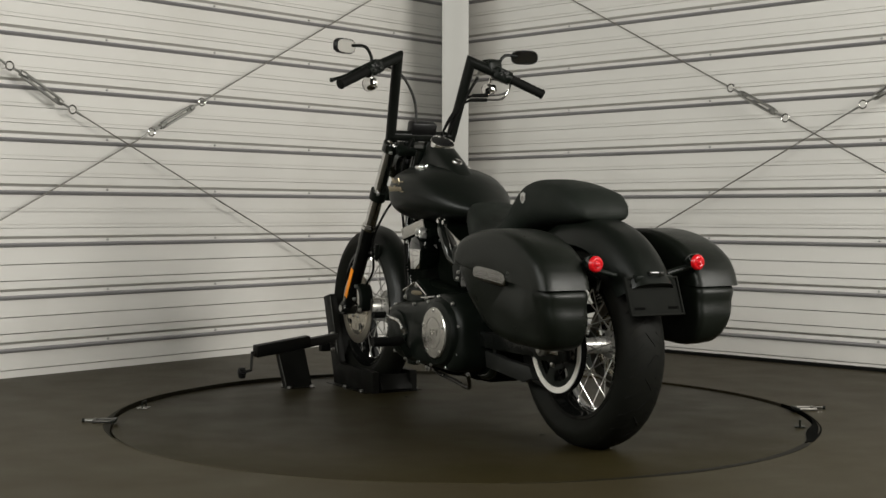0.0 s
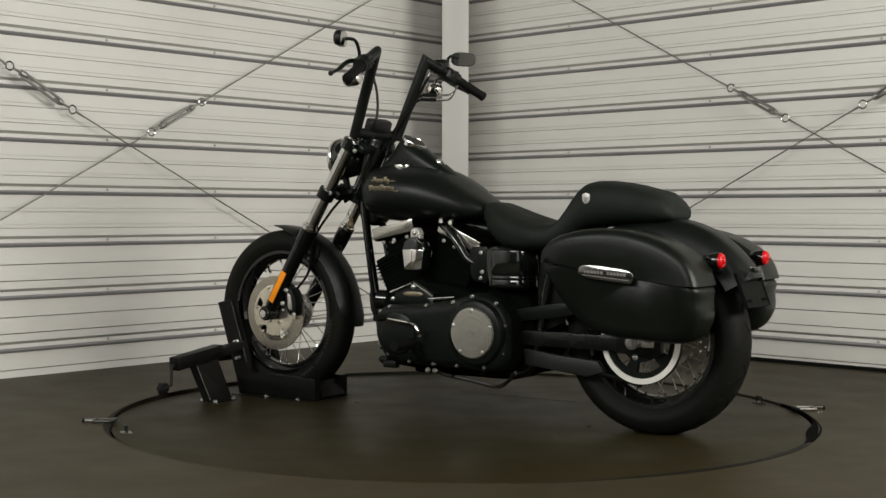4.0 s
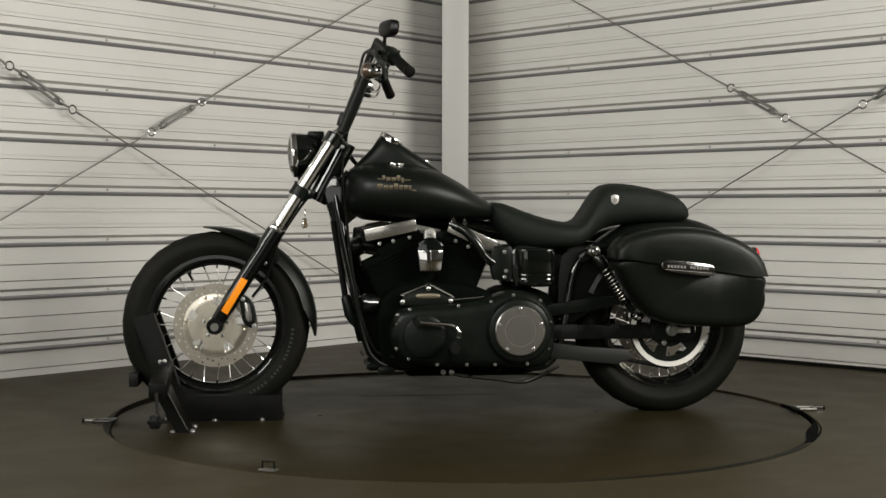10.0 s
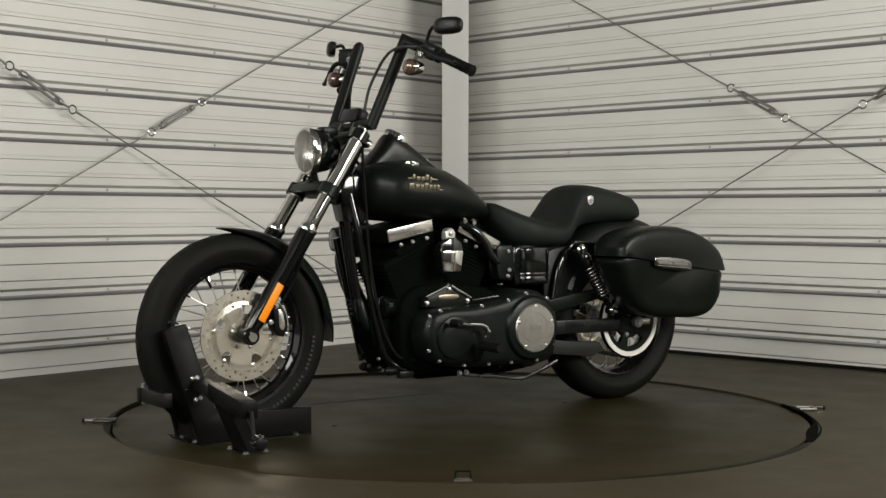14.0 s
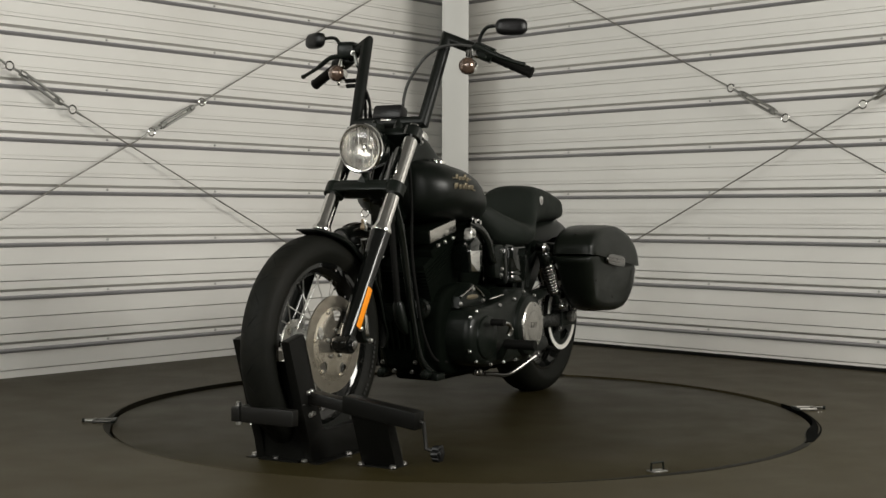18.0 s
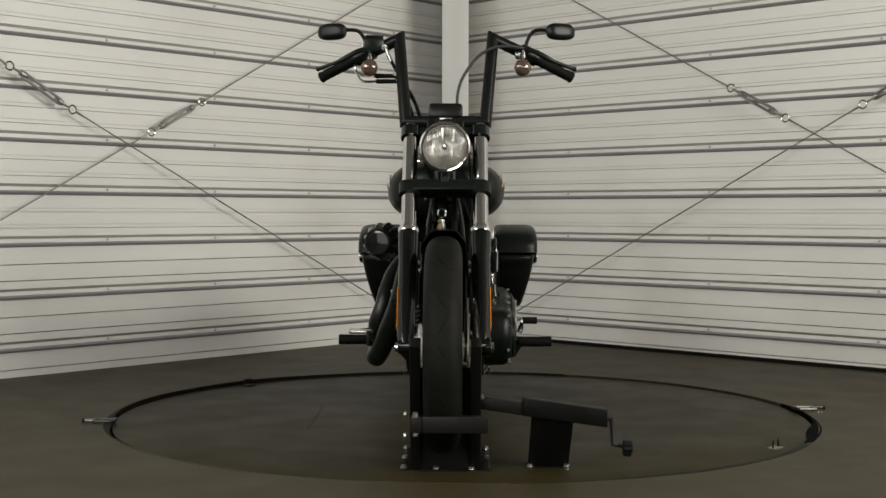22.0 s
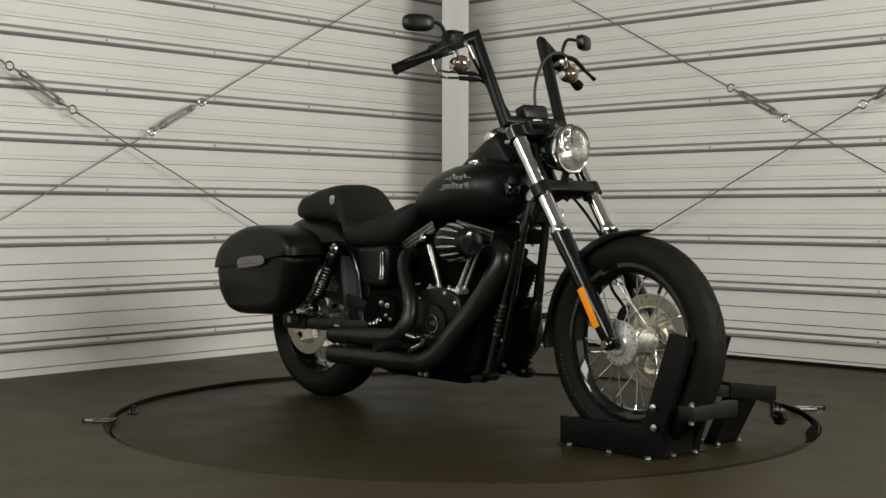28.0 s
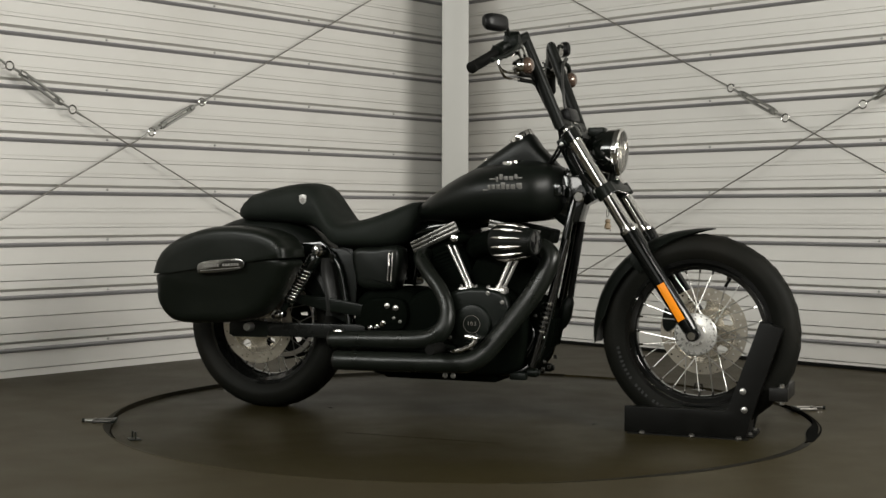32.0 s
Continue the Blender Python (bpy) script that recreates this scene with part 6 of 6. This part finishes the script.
bm = bmesh.new()
box(bm, (-0.345, -0.247, 0.312), (0.036, 0.022, 0.012), None, 0.006)
part("pipe_clamp", bm, ALLOY, bike)
bm = bmesh.new()
prism(bm, [(0.02, 0.27), (0.02, 0.235), (-0.30, 0.235), (-0.32, 0.26)], -0.19, -0.18, 0.002)
part("pipe_bracket", bm, BLACK, bike)
bm = bmesh.new()
a, b = V(0.230, -0.112, 0.268), V(0.186, -0.112, 0.214)
box(bm, (a + b) / 2, (0.018, 0.006, (a - b).length), spin(math.degrees(math.atan2(a.x - b.x, a.z - b.z))), 0.002)
part("frame_plate", bm, DIM_ALLOY, bike, "small dull metal plate")
# brake pedal and right peg
for x, z, y0, y1, nm, r in ((0.058, 0.274, -0.285, -0.386, "foot_peg", 0.0185),):
    bm = bmesh.new()
    tube(bm, [V(x, y0 + (y1 - y0) * i / 10, z) for i in range(11)], [r if i % 2 else r * 0.93 for i in range(11)], 14)
    part(nm, bm, EDGE, bike, "black rubber peg", 60)
bm = bmesh.new()
tube(bm, [(0.06, -0.13, 0.20), (0.06, -0.18, 0.258), (0.058, -0.288, 0.274)], 0.013, 12)
part("peg_mount", bm, BLACK, bike)
bm = bmesh.new()
box(bm, (0.185, -0.297, 0.316), (0.05, 0.085, 0.012), spin(8), 0.005)
ped = part("brake_pedal", bm, CHROME, bike, "chrome brake pedal")
bm = bmesh.new()
tube(bm, spline([(0.18, -0.272, 0.31), (0.165, -0.272, 0.285), (0.11, -0.275, 0.262), (0.06, -0.24, 0.262)], 5), 0.008, 10)
part("pedal_arm", bm, CHROME, ped)
bm = bmesh.new()
rod(bm, V(0.442, -0.088, 0.64), V(0.322, -0.108, 0.20), 0.0125, seg=14)
part("hose_sleeve", bm, SLEEVE, bike, "dark glossy sleeve along the frame")
for k in range(7):
    bm = bmesh.new()
    c = V(0.382 - 0.00437 * k, -0.0980 - 0.0007 * k, 0.42 - 0.016 * k)
    lathe(bm, [(-0.004, 0.0127), (-0.003, 0.015), (0.003, 0.015), (0.004, 0.0127)], c, V(-0.120, -0.020, -0.44), 14, True)
    part("hose_band", bm, ALLOY if k in (0, 3, 6) else DIM_ALLOY, bike)
bolts([(-0.167, -0.155, 0.393), (-0.20, -0.155, 0.40)], 0.0085, -0.010, Y, BOLT, gearbox)
bolts([(-0.174, -0.155, 0.357), (-0.15, -0.155, 0.345)], 0.005, -0.008, Y, BOLT, gearbox)
bolts([(-0.216, -0.155, 0.335), (-0.24, -0.155, 0.322), (-0.264, -0.155, 0.317)], 0.0085, -0.012, Y, CHROME, gearbox, "drain_bolt")
bm = bmesh.new()
prism(bm, rounded([(-0.14, 0.42), (-0.14, 0.32), (-0.29, 0.315), (-0.31, 0.36), (-0.28, 0.42)], 4), -0.155, -0.12, 0.012)
part("clutch_release_cover", bm, ENGINE, gearbox)
bm = bmesh.new()
prism(bm, rounded([(0.40, 0.825), (0.40, 0.79), (0.425, 0.79), (0.425, 0.825)], 3), -0.115, -0.06, 0.004)
part("ignition_switch", bm, GLOSS, bike, "gloss black ignition switch")
bm = bmesh.new()
lathe(bm, [(0, 0.02), (-0.014, 0.02), (-0.018, 0.015), (-0.018, 0.001)], V(0.475, -0.05, 0.785), Y, 20)
part("neck_lock", bm, ALLOY, bike, "round neck lock")

# ---------------------------------------------------------------- wheel chock
chock = tagged(new("wheel_chock"), "black steel front wheel chock with screw clamp", "wheel chock")
for sg in SIDES:
    bm = bmesh.new()
    prism(bm, [(0.645, 0.0), (0.645, 0.090), (0.975, 0.092), (0.99, 0.10), (1.09, 0.385), (1.165, 0.368), (1.06, 0.06), (1.045, 0.0)], 0.008 + 0.070 * sg, 0.008 + 0.100 * sg, 0.002)
    part("side_plate", bm, STAND_BLACK, chock, "black folded steel side plate")
    if sg > 0:
        # thin pale rod painting the highlight along the folded plate edge
        bm = bmesh.new()
        tube(bm, [(1.005, 0.109, 0.135), (1.088, 0.109, 0.375)], 0.0013, 6)
        part("edge_highlight", bm, GLINT_METAL, chock, "pale line drawn as the edge's highlight")
    bm = bmesh.new()
    box(bm, (0.86, 0.008 + 0.115 * sg, 0.003), (0.40, 0.03, 0.006), None, 0.001)
    part("foot_flange", bm, STAND_BLACK, chock)
bm = bmesh.new()
prism(bm, [(1.035, 0.0), (1.07, 0.30), (1.078, 0.30), (1.045, 0.0)], -0.062, 0.078, 0.001)
box(bm, (0.86, 0, 0.004), (0.42, 0.14, 0.008))
box(bm, (0.665, 0, 0.04), (0.03, 0.14, 0.07), spin(25), 0.004)
part("cradle", bm, STAND_BLACK, chock)
bm = bmesh.new()
box(bm, (1.160, 0.035, 0.152), (0.032, 0.182, 0.046), None, 0.002)
part("cross_bar", bm, GREY_BAR, chock, "dark grey steel cross bar")
bm = bmesh.new()
box(bm, (1.150, -0.072, 0.152), (0.06, 0.030, 0.044), None, 0.003)
part("bar_bracket", bm, GREY_BAR, chock, "grey bracket stub")
bolts([(1.16, -0.074, 0.174), (1.09, 0.10, 0.18)], 0.008, 0.012, Z, BOLT, chock)
bolts([(1.16, -0.074, 0.130)], 0.008, -0.012, Z, BOLT, chock)
bolts([(0.711, -0.116, 0.006), (0.876, -0.114, 0.006), (1.028, -0.112, 0.006), (1.05, -0.020, 0.006), (1.05, 0.082, 0.006), (0.715, 0.128, 0.006), (0.88, 0.128, 0.006)], 0.009, 0.008, Z, BOLT, chock)
bolts([(1.070, 0.108, 0.213), (1.054, 0.108, 0.216), (1.060, 0.108, 0.146), (1.044, 0.108, 0.150)], 0.006, 0.008, Y, BOLT, chock)
bolts([(1.04, -0.105, 0.16), (1.045, -0.105, 0.10)], 0.009, -0.008, Y, BOLT, chock)
PIVOT = V(1.046, 0.10, 0)
DROOP = 0.135


def arm_part(name, bm, mat, parent, label=""):
    """A piece of the clamp arm, which stands out from the side plate."""
    for v in bm.verts:
        v.co = PIVOT + v.co
    return part(name, bm, mat, parent, label)


def drooping(bm):
    """The arm falls a little from the wheel towards its crank."""
    for v in bm.verts:
        v.co.z += 0.003 - DROOP * (v.co.y - 0.22)
    return bm


bm = bmesh.new()
box(bm, (0, 0.07, 0.166), (0.045, 0.15, 0.036), None, 0.003)
arm_part("clamp_tube", drooping(bm), GREY_BAR, chock, "worn inner clamp tube")
bm = bmesh.new()
box(bm, (0, 0.247, 0.172), (0.054, 0.240, 0.050), None, 0.003)
arm_part("clamp_arm", drooping(bm), STAND_BLACK, chock, "black box-section clamp arm")
bm = bmesh.new()
top = [V(-0.024, 0.154, 0.160), V(0.020, 0.154, 0.160), V(0.020, 0.270, 0.142), V(-0.024, 0.270, 0.142)]
low = [V(-0.094, 0.147, 0.004), V(-0.052, 0.147, 0.004), V(-0.052, 0.262, 0.004), V(-0.094, 0.262, 0.004)]
grid(bm, [top, low])
leg = arm_part("clamp_leg", bm, STAND_BLACK, chock)
# the leg's corner highlight, also drawn as a thin pale rod
bm = bmesh.new()
tube(bm, [top[3].lerp(low[3], 0.03), top[3].lerp(low[3], 0.93)], 0.0016, 6)
arm_part("edge_highlight", bm, GLINT_METAL, leg, "pale line drawn as the edge's highlight")
bm = bmesh.new()
box(bm, (-0.073, 0.204, 0.003), (0.080, 0.125, 0.006), None, 0.001)
arm_part("leg_foot", bm, STAND_BLACK, chock)
bolts([PIVOT + V(x, y, 0.006) for x, y in ((-0.040, 0.150), (-0.040, 0.256), (-0.106, 0.254), (-0.106, 0.152))], 0.009, 0.008, Z, BOLT, chock)
bm = bmesh.new()
tube(bm, [(0, 0.360, 0.152), (0, 0.380, 0.150), (-0.004, 0.386, 0.078), (-0.006, 0.42, 0.070)], 0.0058, 10)
crank = arm_part("crank", bm, DIM_PIPE, chock, "bent dark steel crank")
bm = bmesh.new()
for k in range(6):
    a = 2 * math.pi * k / 6
    lathe(bm, [(-0.012, 0.004), (-0.01, 0.010), (0.01, 0.010), (0.012, 0.004)], V(0.015 * math.cos(a), 0.425, 0.068 + 0.015 * math.sin(a)), Y, 10)
lathe(bm, [(-0.012, 0.016), (0.014, 0.016), (0.016, 0.008)], V(0, 0.425, 0.068), Y, 16, True)
arm_part("knob", bm, PLASTIC, crank, "black star knob")


# ---------------------------------------------------------------- the turning of the table
START, SPEED, SIDEWAYS = 118.43, 6.893, -0.0519


def motions():
    times = [float(t) for t in range(33)]
    for thing, shift, z in ((turntable, 0.0, DISC_Z), (bike, SIDEWAYS, 0.0), (chock, SIDEWAYS, DISC_Z - 0.003)):
        walk(thing, [(t, pose(0, 0, z, 0, 0, START + SPEED * t) @ pose(0, shift, 0)) for t in times])


motions()
